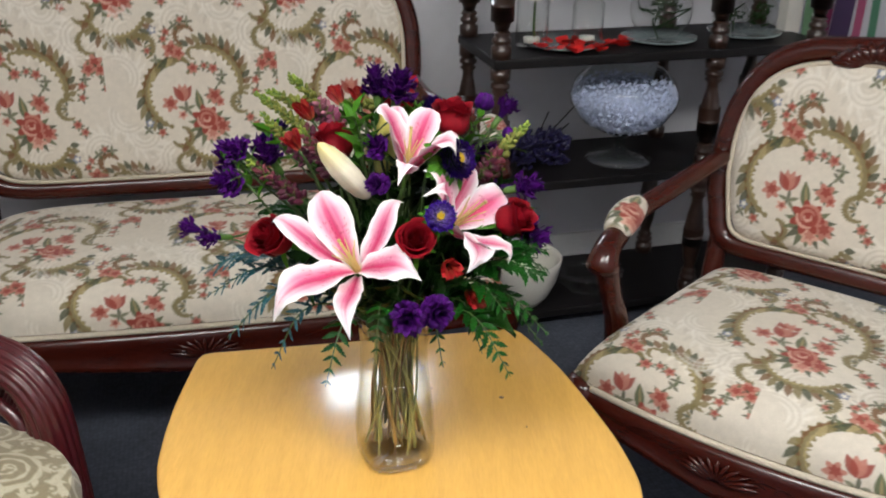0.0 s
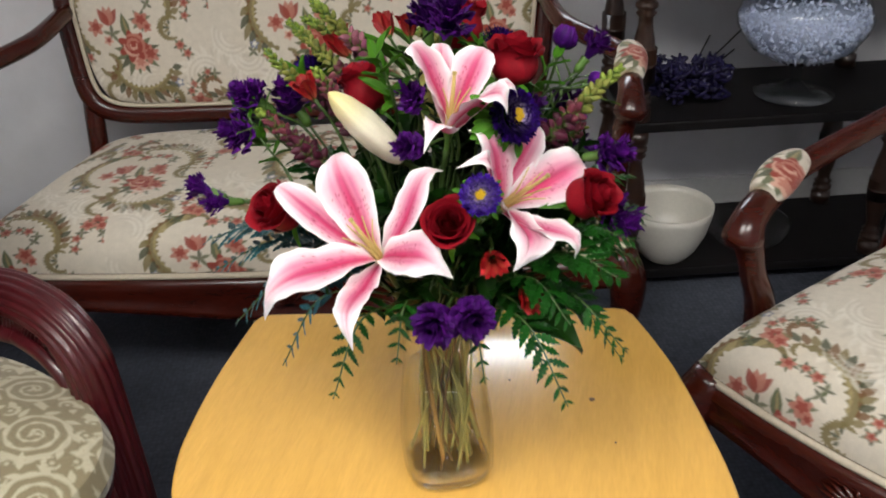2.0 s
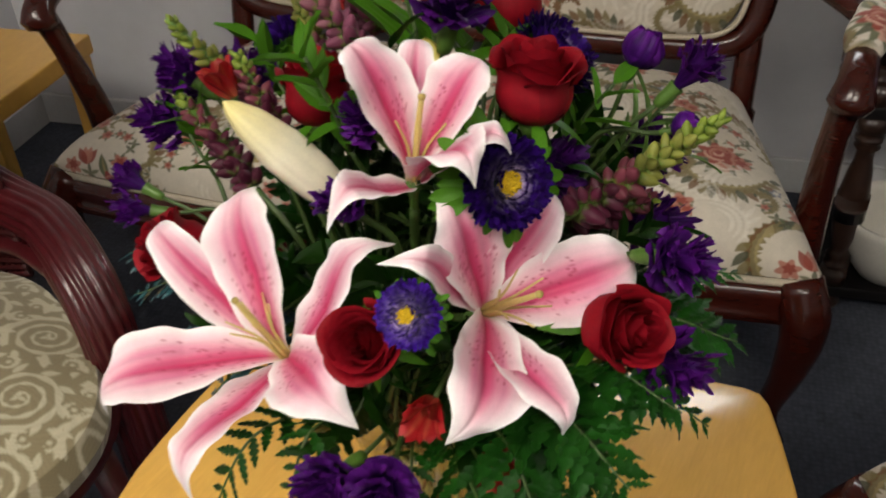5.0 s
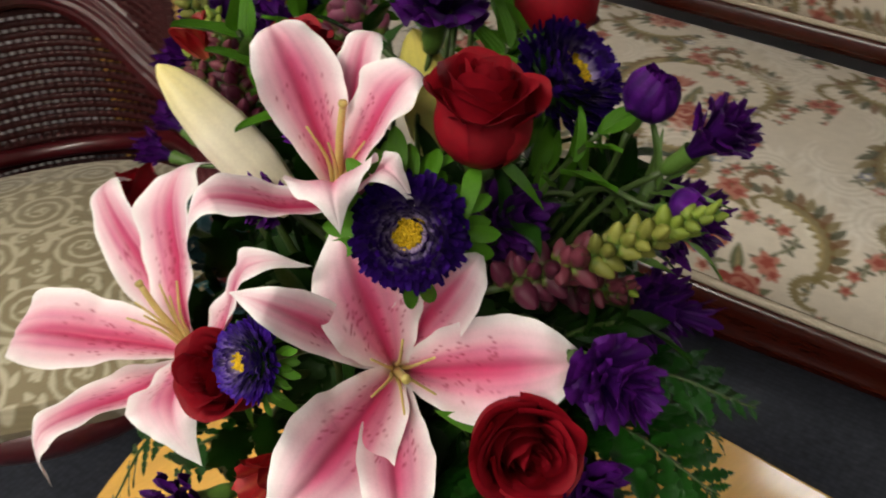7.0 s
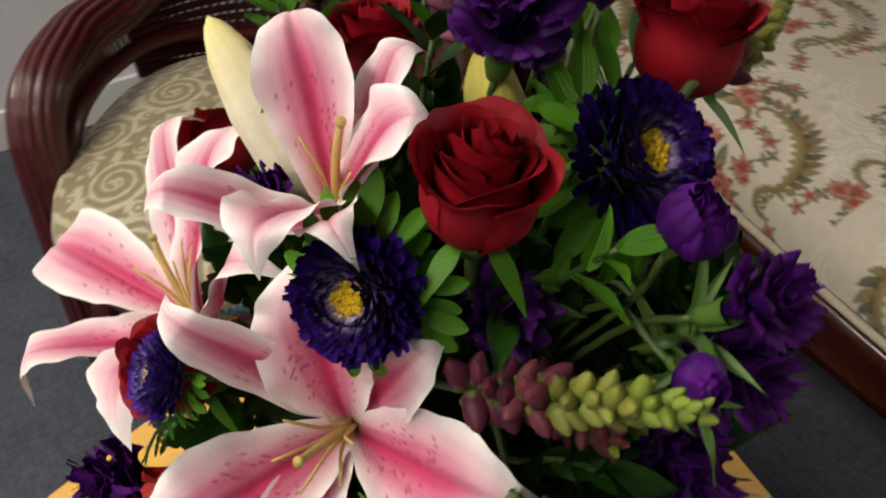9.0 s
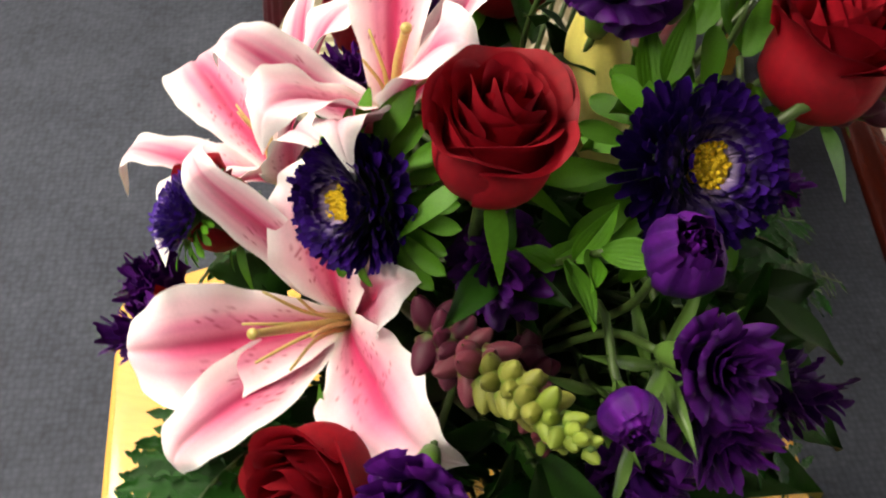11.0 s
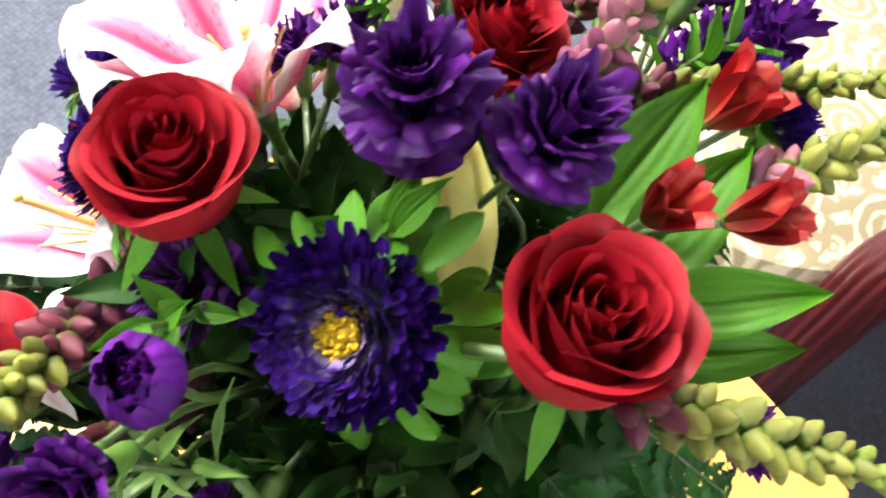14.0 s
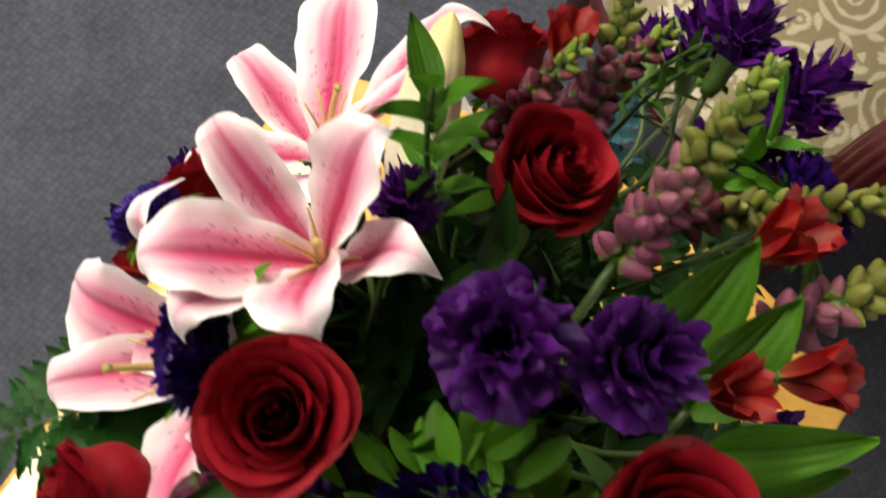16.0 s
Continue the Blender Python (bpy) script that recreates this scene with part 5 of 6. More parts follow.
# ---------------------------------------------------------------- asters
def aster(head, axis, radius, spin, pale):
    rs = np.random.RandomState(int(radius * 1e5))
    ob, inv = flower("aster", "violet china aster with a yellow disc", "flower", head, axis, "asters in the bouquet", spin)
    vs, fs, cs, k0 = [], [], [], 0
    dark, light = np.array([0.013, 0.0018, 0.062]) if pale < 0.8 else np.array([0.036, 0.008, 0.175]), np.array([0.62, 0.50, 0.80])
    rows = ((26, 0.20, 0.36, 0.12, 0.30), (36, 0.25, 0.48, 0.10, 0.37), (44, 0.30, 0.60, 0.08, 0.39), (50, 0.38, 0.72, 0.05, 0.35), (54, 0.46, 0.83, 0.0, 0.27), (54, 0.52, 0.92, -0.06, 0.15), (50, 0.56, 1.0, -0.12, 0.0), (44, 0.56, 0.98, -0.18, -0.16))
    for row, (count, r0, r1, z0, z1) in enumerate(rows):
        for i in range(count):
            a = (i + 0.5 * (row % 2) + rs.normal(0, 0.20)) * 2 * np.pi / count
            far = rs.uniform(0.88, 1.06)
            w = radius * 0.052 * rs.uniform(0.8, 1.25)
            t = np.linspace(0, 1, 5)
            curl = rs.uniform(0.2, 1.6)
            rr = radius * (r0 + (r1 * far - r0) * t - 0.05 * curl * t ** 4)
            zz = radius * (z0 + (z1 - z0) * np.sin(t * np.pi / 2) + 0.07 * curl * t ** 4 + rs.normal(0, 0.035) * t)
            tone = rs.uniform(0.45, 1.8)
            wd = w * np.array([0.55, 0.80, 1.05, 1.15, 0.65])
            d, s = np.array([np.cos(a), np.sin(a), 0]), np.array([-np.sin(a), np.cos(a), 0])
            for j in range(5):
                for q in (-1, 0, 1):
                    vs.append(d * rr[j] + s * wd[j] * q + np.array([0, 0, zz[j] + (0 if q else -0.55 * wd[j])]))
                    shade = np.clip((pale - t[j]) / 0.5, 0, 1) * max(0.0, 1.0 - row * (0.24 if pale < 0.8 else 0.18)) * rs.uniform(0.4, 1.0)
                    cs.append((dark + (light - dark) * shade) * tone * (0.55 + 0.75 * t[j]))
            for j in range(4):
                for q in range(2):
                    fs.append((k0 + j * 3 + q, k0 + j * 3 + q + 1, k0 + (j + 1) * 3 + q + 1, k0 + (j + 1) * 3 + q))
            k0 += 15
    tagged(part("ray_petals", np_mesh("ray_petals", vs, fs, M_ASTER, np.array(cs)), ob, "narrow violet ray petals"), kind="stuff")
    pieces = [lathe([(0.0, 0.14 * radius), (0.13 * radius, 0.14 * radius), (0.17 * radius, 0.08 * radius), (0.17 * radius, -0.05 * radius)], 18)]
    for i in range(70):
        a = i * 2.399
        r = radius * 0.240 * np.sqrt((i + 0.5) / 70) * (1 + 0.20 * np.sin(2 * a + 40 * radius) + 0.14 * np.sin(5 * a + 90 * radius))
        vv, ff = lathe([(0.030 * radius, 0.08 * radius), (0.034 * radius, 0.19 * radius), (0.0, 0.22 * radius)], 5)
        pieces.append((vv + (r * np.cos(a), r * np.sin(a), radius * rs.uniform(-0.03, 0.05)), ff))
    tagged(part("disc", np_mesh("disc", *joined(pieces), M_DISC), ob, "bright yellow flower disc"), kind="stuff")
    for i in range(32):
        a = i * 2 * np.pi / 32 + 0.2 + rs.normal(0, 0.08)
        m = Matrix.Rotation(a, 4, "Z") @ Matrix.Translation((0, radius * (0.45 + 0.3 * rs.rand()), -radius * 0.38)) @ Matrix.Rotation(rs.uniform(-0.7, 0.1), 4, "X") @ Matrix.Scale(radius * (0.78 if radius > 0.025 else 0.55) * rs.uniform(0.8, 1.2), 4)
        part("bract", OVAL_LEAF, ob, m=m)
    part("receptacle", np_mesh("receptacle", *lathe([(0.0, -0.46 * radius), (0.16 * radius, -0.42 * radius), (0.60 * radius, -0.24 * radius), (0.66 * radius, -0.12 * radius), (0.45 * radius, 0.0), (0.15 * radius, 0.06 * radius)], 20), M_LEAF), ob)
    stem(ob, inv, np.asarray(head) - unit(axis) * radius * 0.3, axis, 0.002)


def leaf_mesh(name, material, width, fold=0.25, droop=0.25, teeth=0, nu=11, nv=5, belly=0.75, blunt=0.9, cut=0.3, veins=0.0):
    """Leaf one unit long along +y from the origin; cut: how deep the teeth go."""
    def xyz(u, v):
        w = width * np.sin(np.pi * np.clip(v, 0.015, 0.995) ** belly) ** blunt
        lobe = np.abs(np.sin(np.pi * teeth * v)) ** 0.6 if teeth else 1.0
        s = 2 * u - 1
        return w * s * (1 - cut + cut * lobe), v + (0.25 * w * np.abs(s) * cut if teeth else 0), fold * width * np.abs(s) ** 1.3 - droop * v ** 2 + 0.02 * np.sin(9 * v) * s + veins * (np.abs(np.sin(9.4 * s)) - 1.5 * np.exp(-(s / 0.10) ** 2)) * np.sin(np.pi * v)

    v, f, _, _ = grid(nv, nu, xyz)
    return np_mesh(name, v, f, material)


OVAL_LEAF = leaf_mesh("bract", M_BRIGHTLEAF, 0.185, nu=15, belly=1.5, blunt=0.55)
BROAD_LEAF = leaf_mesh("leaf", M_LEAF, 0.28, 0.2, 0.22, nu=15, nv=7)
NARROW_LEAF = leaf_mesh("leaf", M_LEAF, 0.17, 0.3, 0.30)
FRESH_LEAF = leaf_mesh("leaf", M_BRIGHTLEAF, 0.20, 0.42, 0.22, nu=17, nv=25, veins=0.010)
PINNA = leaf_mesh("pinna", M_FERN, 0.18, 0.15, 0.12, teeth=5, nu=36, nv=5, cut=0.50)
PINNA_BLUE = leaf_mesh("pinna", M_BLUEFERN, 0.17, 0.15, 0.12, teeth=6, nu=43, nv=5, cut=0.62)
WIDE_LEAF = leaf_mesh("leaf", M_BRIGHTLEAF, 0.27, 0.35, 0.22, nu=17, nv=29, veins=0.010)
SLIM_LEAF = leaf_mesh("leaf", M_CALYX, 0.075, 0.5, 0.35, nu=11, nv=5)
FAN_LEAF = leaf_mesh("leaf", M_LEAF, 0.33, 0.2, 0.2, teeth=4, nu=17, nv=7)

aster((0.064, -0.086, 0.902), (0.10, -0.85, 0.55), 0.0205, 0.3, 0.85)
aster((0.086, -0.006, 0.948), (0.62, -0.52, 0.42), 0.0295, 0.9, 0.74)
aster((0.062, 0.120, 0.971), (0.66, 0.25, 0.70), 0.0350, 1.4, 0.66)
aster((-0.168, 0.124, 0.936), (-0.75, 0.25, 0.55), 0.0300, 0.1, 0.30)


# ---------------------------------------------------------------- carnations and lisianthus
def ruffled(name, label, head, axis, radius, spin, tone=1.0, openness=1.0, stem_r=0.0017):
    rs = np.random.RandomState(int(abs(head[0] * 9000 + head[1] * 5000 + head[2] * 700)))
    ob, inv = flower(name, label, "flower", head, axis, "violet blooms in the bouquet", spin)
    cup = openness < 0.5
    if cup:
        layers = ((2, 0.20, 0.98), (3, 0.42, 1.0), (3, 0.70, 1.0), (4, 0.92, 0.95), (4, 1.0, 0.85))
    elif openness > 0.6:
        layers = ((2, 0.26, 0.95), (3, 0.44, 0.95), (4, 0.66, 0.72), (5, 0.88, 0.40), (5, 1.0, 0.10), (4, 0.98, -0.22))
    else:
        layers = ((3, 0.24, 1.05), (3, 0.46, 1.0), (4, 0.68, 0.85), (5, 0.86, 0.60))
    base = -radius * 0.85
    for row, (count, r1, lift) in enumerate(layers):
        for k in range(count):
            a0 = (k + 0.5 * (row % 2)) * 2 * np.pi / count + rs.normal(0, 0.25)
            span = 2 * np.pi / count * rs.uniform(1.3, 1.9)
            reach, rise = r1 * rs.uniform(0.80, 1.12), lift + rs.normal(0, 0.05 if cup else 0.20)
            p1, p2, amp = rs.rand() * 6, rs.rand() * 6, radius * (rs.uniform(0.04, 0.08) if cup else rs.uniform(0.10, 0.17))

            def xyz(u, v):
                a = a0 + (u - 0.5) * span * (0.35 + 0.65 * v ** 0.6)
                frill = amp * v ** 2 * (np.sin(u * 10 + p1) + 0.8 * np.sin(u * 22 + p2) + 0.35 * np.sin(u * 45 + p1))
                if cup:
                    r = radius * reach * np.interp(v, [0, 0.2, 0.45, 0.7, 0.88, 1.0], [0.20, 0.72, 1.0, 0.98, 0.80, 0.62]) + frill
                    z = base + radius * (1.75 * rise - 0.18 * np.abs(2 * u - 1) ** 2) * v + 0.5 * frill
                else:
                    r = radius * (0.10 + (reach * (1 - 0.10 * np.abs(2 * u - 1) ** 3) - 0.10) * v ** 1.1) + 0.6 * frill
                    z = base + radius * (0.85 + rise * 0.95) * np.sin(v * np.pi / 2) + frill - 0.10 * radius * v ** 5 * (row > 2) + 0.02 * radius * np.sin(u * 75 + p1) * (v > 0.92)
                return r * np.cos(a), r * np.sin(a), z

            v, f, u, s = grid(27, 11, xyz)
            # shading put into the petal colour: dark inside the bloom, lit at rims and folds
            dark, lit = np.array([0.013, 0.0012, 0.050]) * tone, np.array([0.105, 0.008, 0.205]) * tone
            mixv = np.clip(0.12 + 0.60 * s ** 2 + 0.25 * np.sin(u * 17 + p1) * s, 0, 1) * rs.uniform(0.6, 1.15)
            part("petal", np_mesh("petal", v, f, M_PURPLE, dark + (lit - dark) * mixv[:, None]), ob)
    rc = radius * 0.26
    v, f = lathe([(0.0, base - radius * 0.75), (rc * 0.70, base - radius * 0.70), (rc, base - radius * 0.40), (rc * 1.02, base), (rc * 1.25, base + radius * 0.30)], 10)
    part("calyx", np_mesh("calyx", v, f, M_CALYX), ob)
    stem(ob, inv, np.asarray(head, float) + unit(axis) * (base - radius * 0.68), axis, stem_r)


CARN, LISI = "violet carnation with ruffled petals", "small half-open violet carnation on a green calyx"
for head, axis, radius, tone, openness in (
    ((0.124, 0.107, 0.990), (0.35, 0.15, 1.0), 0.0140, 1.0, 0.4), ((0.152, 0.118, 0.974), (0.65, 0.35, 0.8), 0.0175, 0.7, 0.55),
    ((0.158, 0.101, 0.947), (0.85, 0.2, 0.3), 0.0105, 1.3, 0.4), ((-0.204, 0.047, 0.940), (-0.8, -0.2, 0.7), 0.0205, 1.0, 1.0),
    ((-0.215, 0.028, 0.903), (-0.75, -0.35, 0.35), 0.0200, 1.0, 1.0), ((-0.268, 0.030, 0.834), (-0.9, -0.1, 0.35), 0.0170, 1.0, 0.55),
    ((-0.236, 0.000, 0.835), (-0.8, -0.5, 0.2), 0.0170, 1.0, 0.55), ((0.025, -0.130, 0.785), (-0.1, -0.85, 0.1), 0.0220, 0.8, 1.0),
    ((0.060, -0.121, 0.789), (0.3, -0.85, 0.2), 0.0210, 0.8, 1.0), ((0.009, 0.080, 1.016), (0.2, 0.1, 1.0), 0.0245, 0.62, 1.0),
    ((-0.022, 0.116, 1.010), (-0.1, 0.3, 1.0), 0.0230, 0.62, 1.0), ((-0.016, 0.006, 0.958), (-0.5, -0.3, 0.7), 0.0155, 1.0, 1.0),
    ((-0.016, -0.028, 0.922), (-0.4, -0.7, 0.3), 0.0145, 0.9, 1.0), ((0.180, 0.035, 0.896), (0.9, -0.1, 0.25), 0.0200, 1.0, 1.0),
    ((0.187, 0.014, 0.834), (0.9, -0.1, -0.1), 0.0230, 0.9, 1.0), ((0.087, 0.053, 0.925), (0.7, 0.0, 0.6), 0.0210, 0.6, 1.0),
    ((0.128, 0.140, 0.905), (0.9, 0.35, 0.2), 0.0240, 0.8, 1.0), ((0.135, 0.125, 0.855), (0.9, 0.4, 0.0), 0.0230, 0.7, 1.0),
    ((-0.138, 0.227, 0.775), (-0.4, 0.8, 0.0), 0.0190, 0.8, 1.0), ((-0.221, 0.085, 0.915), (-0.8, 0.2, 0.5), 0.0230, 1.0, 1.0),
    ((-0.172, 0.084, 0.922), (-0.6, 0.2, 0.8), 0.0220, 0.9, 1.0), ((0.070, 0.190, 0.850), (0.4, 0.9, 0.2), 0.0230, 0.6, 1.0),
):
    ruffled("carnation", CARN if openness > 0.6 else LISI, head, axis, radius, rng.rand() * 6, tone, openness)


# ---------------------------------------------------------------- snapdragons
def bud_mesh(c0, c1, name="bud"):
    """Hooded bud with two lips, sitting in a small green calyx."""
    def xyz(u, v):
        a = u * 2 * np.pi
        r = 0.5 * np.interp(v, [0, 0.10, 0.22, 0.26, 0.50, 0.74, 0.90, 1.0], [0.30, 0.80, 0.98, 0.84, 0.86, 0.66, 0.40, 0.10])
        r = r * (1 + 0.10 * np.cos(2 * a) * v + 0.10 * np.cos(5 * a) * np.clip(1 - v / 0.35, 0, 1) - 0.16 * np.exp(-(np.sin(a) / 0.28) ** 2) * np.clip((v - 0.35) / 0.3, 0, 1))
        return r * np.cos(a), r * np.sin(a) + 0.16 * v * v, 1.32 * v

    v, f, u, s = grid(20, 15, xyz, close_u=True)
    c = np.array(c0) + (np.array(c1) - np.array(c0)) * np.clip((s - 0.20 - 0.10 * np.cos(5 * u * 2 * np.pi)) / 0.12, 0, 1)[:, None]
    c = c * (0.80 + 0.35 * np.clip(s, 0, 1))[:, None]
    return np_mesh(name, v, f, M_SNAP, c)


SNAP_BUDS = [bud_mesh((0.070, 0.10, 0.02), (0.066, 0.008, 0.024)), bud_mesh((0.10, 0.15, 0.02), (0.120, 0.024, 0.038)), bud_mesh((0.11, 0.17, 0.02), (0.175, 0.185, 0.035)), bud_mesh((0.12, 0.20, 0.02), (0.175, 0.235, 0.032))]
SNAP_PINK = [bud_mesh((0.12, 0.18, 0.03), (0.190, 0.050, 0.095)), bud_mesh((0.15, 0.22, 0.03), (0.235, 0.085, 0.115)), SNAP_BUDS[2], SNAP_BUDS[3]]


def snapdragon(root, tip, fat, green_from, seed, buds=SNAP_BUDS):
    rs = np.random.RandomState(seed)
    root, tip = np.asarray(root, float), np.asarray(tip, float)
    ax = unit(tip - root)
    ln = np.linalg.norm(tip - root)
    ob, inv = flower("snapdragon", "snapdragon spike with maroon and lime green buds", "flower", root, ax, "snapdragons in the bouquet")
    part("spike", np_mesh("spike", *tube([(0, 0, 0), (0, 0, ln * 0.5), (0, 0, ln)], [0.0026, 0.0022, 0.0012], 7), M_CALYX), ob)
    n = int(ln / 0.0018)
    for i in range(n):
        t = i / n
        s = 0.74 * fat * np.interp(t, [0, 0.4, 0.8, 1], [1.25, 1.0, 0.72, 0.42]) * rs.uniform(0.80, 1.20)
        a = i * 2.399 + rs.normal(0, 0.35)
        kind = 0 if t < green_from * 0.6 else 1 if t < green_from else 2 if t < 0.75 else 3
        lean = np.interp(t, [0, 0.7, 1], [1.05, 0.72, 0.20]) + rs.normal(0, 0.16)
        m = Matrix.Translation((0, 0, t * ln)) @ Matrix.Rotation(a, 4, "Z") @ Matrix.Translation((0.002, 0, 0)) @ Matrix.Rotation(lean, 4, "Y") @ Matrix.Rotation(rs.normal(-1.57, 0.5), 4, "Z") @ Matrix.Scale(s, 4)
        part("bud", buds[kind], ob, m=m)
    stem(ob, inv, root, ax, 0.0024)


snapdragon((0.112, 0.030, 0.912), (0.184, 0.086, 0.968), 0.0125, 0.42, 1)
snapdragon((-0.115, 0.005, 0.885), (-0.185, 0.020, 0.935), 0.0125, 0.85, 2)
snapdragon((-0.100, 0.080, 0.945), (-0.200, 0.175, 0.985), 0.0105, 0.20, 3)
snapdragon((0.000, 0.185, 0.960), (-0.075, 0.275, 0.945), 0.0120, 0.15, 4)
snapdragon((-0.065, 0.085, 0.960), (-0.135, 0.075, 1.035), 0.0120, 0.50, 5, SNAP_PINK)
snapdragon((-0.110, 0.030, 0.930), (-0.160, 0.000, 1.005), 0.0100, 0.50, 6, SNAP_PINK)
snapdragon((-0.095, 0.150, 0.955), (-0.185, 0.185, 0.985), 0.0120, 0.30, 7, SNAP_PINK)
snapdragon((-0.075, 0.000, 0.925), (-0.115, 0.010, 0.985), 0.0110, 0.80, 8)
snapdragon((0.095, 0.070, 0.880), (0.150, 0.080, 0.905), 0.0130, 0.95, 9)


# ---------------------------------------------------------------- alstroemeria
def alstroemeria(head, axis, size, spin):
    ob, inv = flower("alstroemeria", "half-open red alstroemeria bloom", "flower", head, axis, "alstroemeria in the bouquet", spin, size)
    for k in range(6):
        def xyz(u, v):
            s = 2 * u - 1
            w = 0.0120 * np.sin(np.pi * np.clip(0.06 + 0.88 * v, 0, 1)) ** 0.65
            r = 0.003 + 0.0105 * v ** 1.0 + (0.004 * v ** 5 if k % 2 else -0.001 * v)
            return w * s, r + 0.004 * s * s * v, -0.014 + 0.041 * v - 0.003 * v ** 5

        v, f, u, s = grid(7, 10, xyz)
        c = np.array([0.26, 0.007, 0.009]) + (np.array([0.42, 0.14, 0.06]) - np.array([0.26, 0.007, 0.009])) * (np.clip((0.35 - s) / 0.35, 0, 1) * 0.6 + 0.25 * (np.abs(2 * u - 1) < 0.15) * (s > 0.3))[:, None]
        part("petal", np_mesh("petal", v, f, M_SNAP, c), ob, m=Matrix.Rotation(k * 1.047, 4, "Z"))
    part("receptacle", np_mesh("receptacle", *lathe([(0.0, -0.018), (0.004, -0.016), (0.0045, -0.010), (0.003, -0.006)], 8), M_CALYX), ob)
    stem(ob, inv, np.asarray(head, float) - unit(axis) * 0.017 * size, axis, 0.0018)


for head, axis, size in (((0.075, -0.089, 0.836), (0.2, -0.9, 0.2), 1.0), ((0.106, -0.061, 0.783), (0.5, -0.8, -0.1), 1.1), ((-0.081, 0.169, 0.978), (-0.4, 0.5, 0.6), 1.0),
                         ((-0.120, 0.125, 0.970), (-0.5, 0.2, 0.8), 1.15), ((-0.050, 0.150, 0.985), (-0.2, 0.3, 0.9), 0.9), ((-0.120, 0.000, 0.965), (-0.4, -0.2, 0.9), 0.9)):
    alstroemeria(head, axis, size * 0.72, rng.rand() * 6)


# ---------------------------------------------------------------- greenery
def fern(tip, blue=False, seed=0, width=1.0, root=None, arch=0.05):
    rs = np.random.RandomState(seed)
    tip = np.asarray(tip, float)
    off = (tip - CORE)[:2]
    off = off / max(np.hypot(*off), 1e-3)
    root = np.array([off[0] * 0.035, VASE_Y + off[1] * 0.035, NECK[2] + 0.045]) if root is None else np.asarray(root, float)
    mid = (root + tip) / 2 + np.array([off[0] * 0.02, off[1] * 0.02, arch])
    path = spline([root, mid, tip], 30)
    ob = thing("fern_frond", "glossy dark leatherleaf fern frond" if not blue else "blue-green dyed leatherleaf fern frond", "fern", Matrix.Translation(Vector(root.tolist())), "ferns in the bouquet")
    path = path - root
    part("rachis", np_mesh("rachis", *tube(path, np.linspace(0.0018, 0.0006, 30), 6), M_TWIG), ob)
    ln = np.linalg.norm(tip - root)
    n = max(8, int(ln / 0.0150))
    for i in range(n):
        t = 0.16 + 0.84 * (i + 0.5) / n
        k = t * 29
        p = path[int(k)] + (path[min(int(k) + 1, 29)] - path[int(k)]) * (k - int(k))
        d = unit(path[min(int(k) + 1, 29)] - path[max(int(k) - 1, 0)])
        up = unit(np.array([off[0] * 0.6, off[1] * 0.6, 0.9]) + rs.normal(0, 0.12, 3))
        sd = unit(np.cross(d, up))
        for s in (-1, 1):
            y = unit(sd * s + d * 0.75 + rs.normal(0, 0.10, 3))
            z = unit(np.cross(sd, d) + rs.normal(0, 0.15, 3))
            x = unit(np.cross(y, z))
            z = np.cross(x, y)
            size = width * ln * 0.33 * np.interp(t, [0.1, 0.35, 0.7, 1.0], [0.7, 1.0, 0.68, 0.22]) * rs.uniform(0.85, 1.15)
            m = Matrix(np.stack([x, y, z], 1).tolist()).to_4x4()
            part("pinna", PINNA_BLUE if blue else PINNA, ob, m=Matrix.Translation(Vector(p.tolist())) @ m @ Matrix.Scale(float(size), 4))
    inner = stem_path(root, unit(path[3]), seed % 3 == 0)
    part("stem", np_mesh("stem", *tube(inner - root, 0.0017, 6), M_WOODSTEM), ob)


for k, (tip, blue, width) in enumerate((
    ((0.206, -0.079, 0.734), False, 0.55), ((0.124, -0.088, 0.717), False, 0.75), ((-0.078, -0.147, 0.698), False, 0.60), ((-0.157, -0.077, 0.680), True, 0.55),
    ((-0.217, -0.051, 0.712), True, 0.60), ((0.069, -0.108, 0.702), False, 0.65), ((0.205, -0.015, 0.825), False, 0.8), ((0.215, 0.030, 0.775), False, 0.8),
    ((0.195, -0.075, 0.815), False, 0.9), ((0.175, 0.150, 0.760), False, 0.9), ((-0.010, 0.225, 0.830), False, 0.9), ((0.060, 0.235, 0.760), False, 0.9),
    ((-0.090, 0.235, 0.800), False, 0.8), ((-0.255, -0.005, 0.790), True, 0.7), ((-0.220, 0.060, 0.780), False, 0.8), ((-0.195, 0.130, 0.830), False, 0.8),
    ((0.150, -0.090, 0.770), False, 0.9), ((0.215, 0.085, 0.805), False, 0.9), ((-0.015, -0.130, 0.735), False, 0.7), ((-0.245, -0.020, 0.760), True, 0.55),
    ((-0.174, 0.241, 0.700), False, 0.50), ((-0.130, 0.300, 0.705), False, 0.50), ((0.204, -0.047, 0.700), False, 0.55), ((0.121, -0.070, 0.700), False, 0.60), ((0.202, 0.126, 0.830), False, 0.55), ((0.202, 0.127, 0.740), False, 0.60), ((0.153, -0.134, 0.705), False, 0.65),
)):
    fern(tip, blue, 50 + k, width)


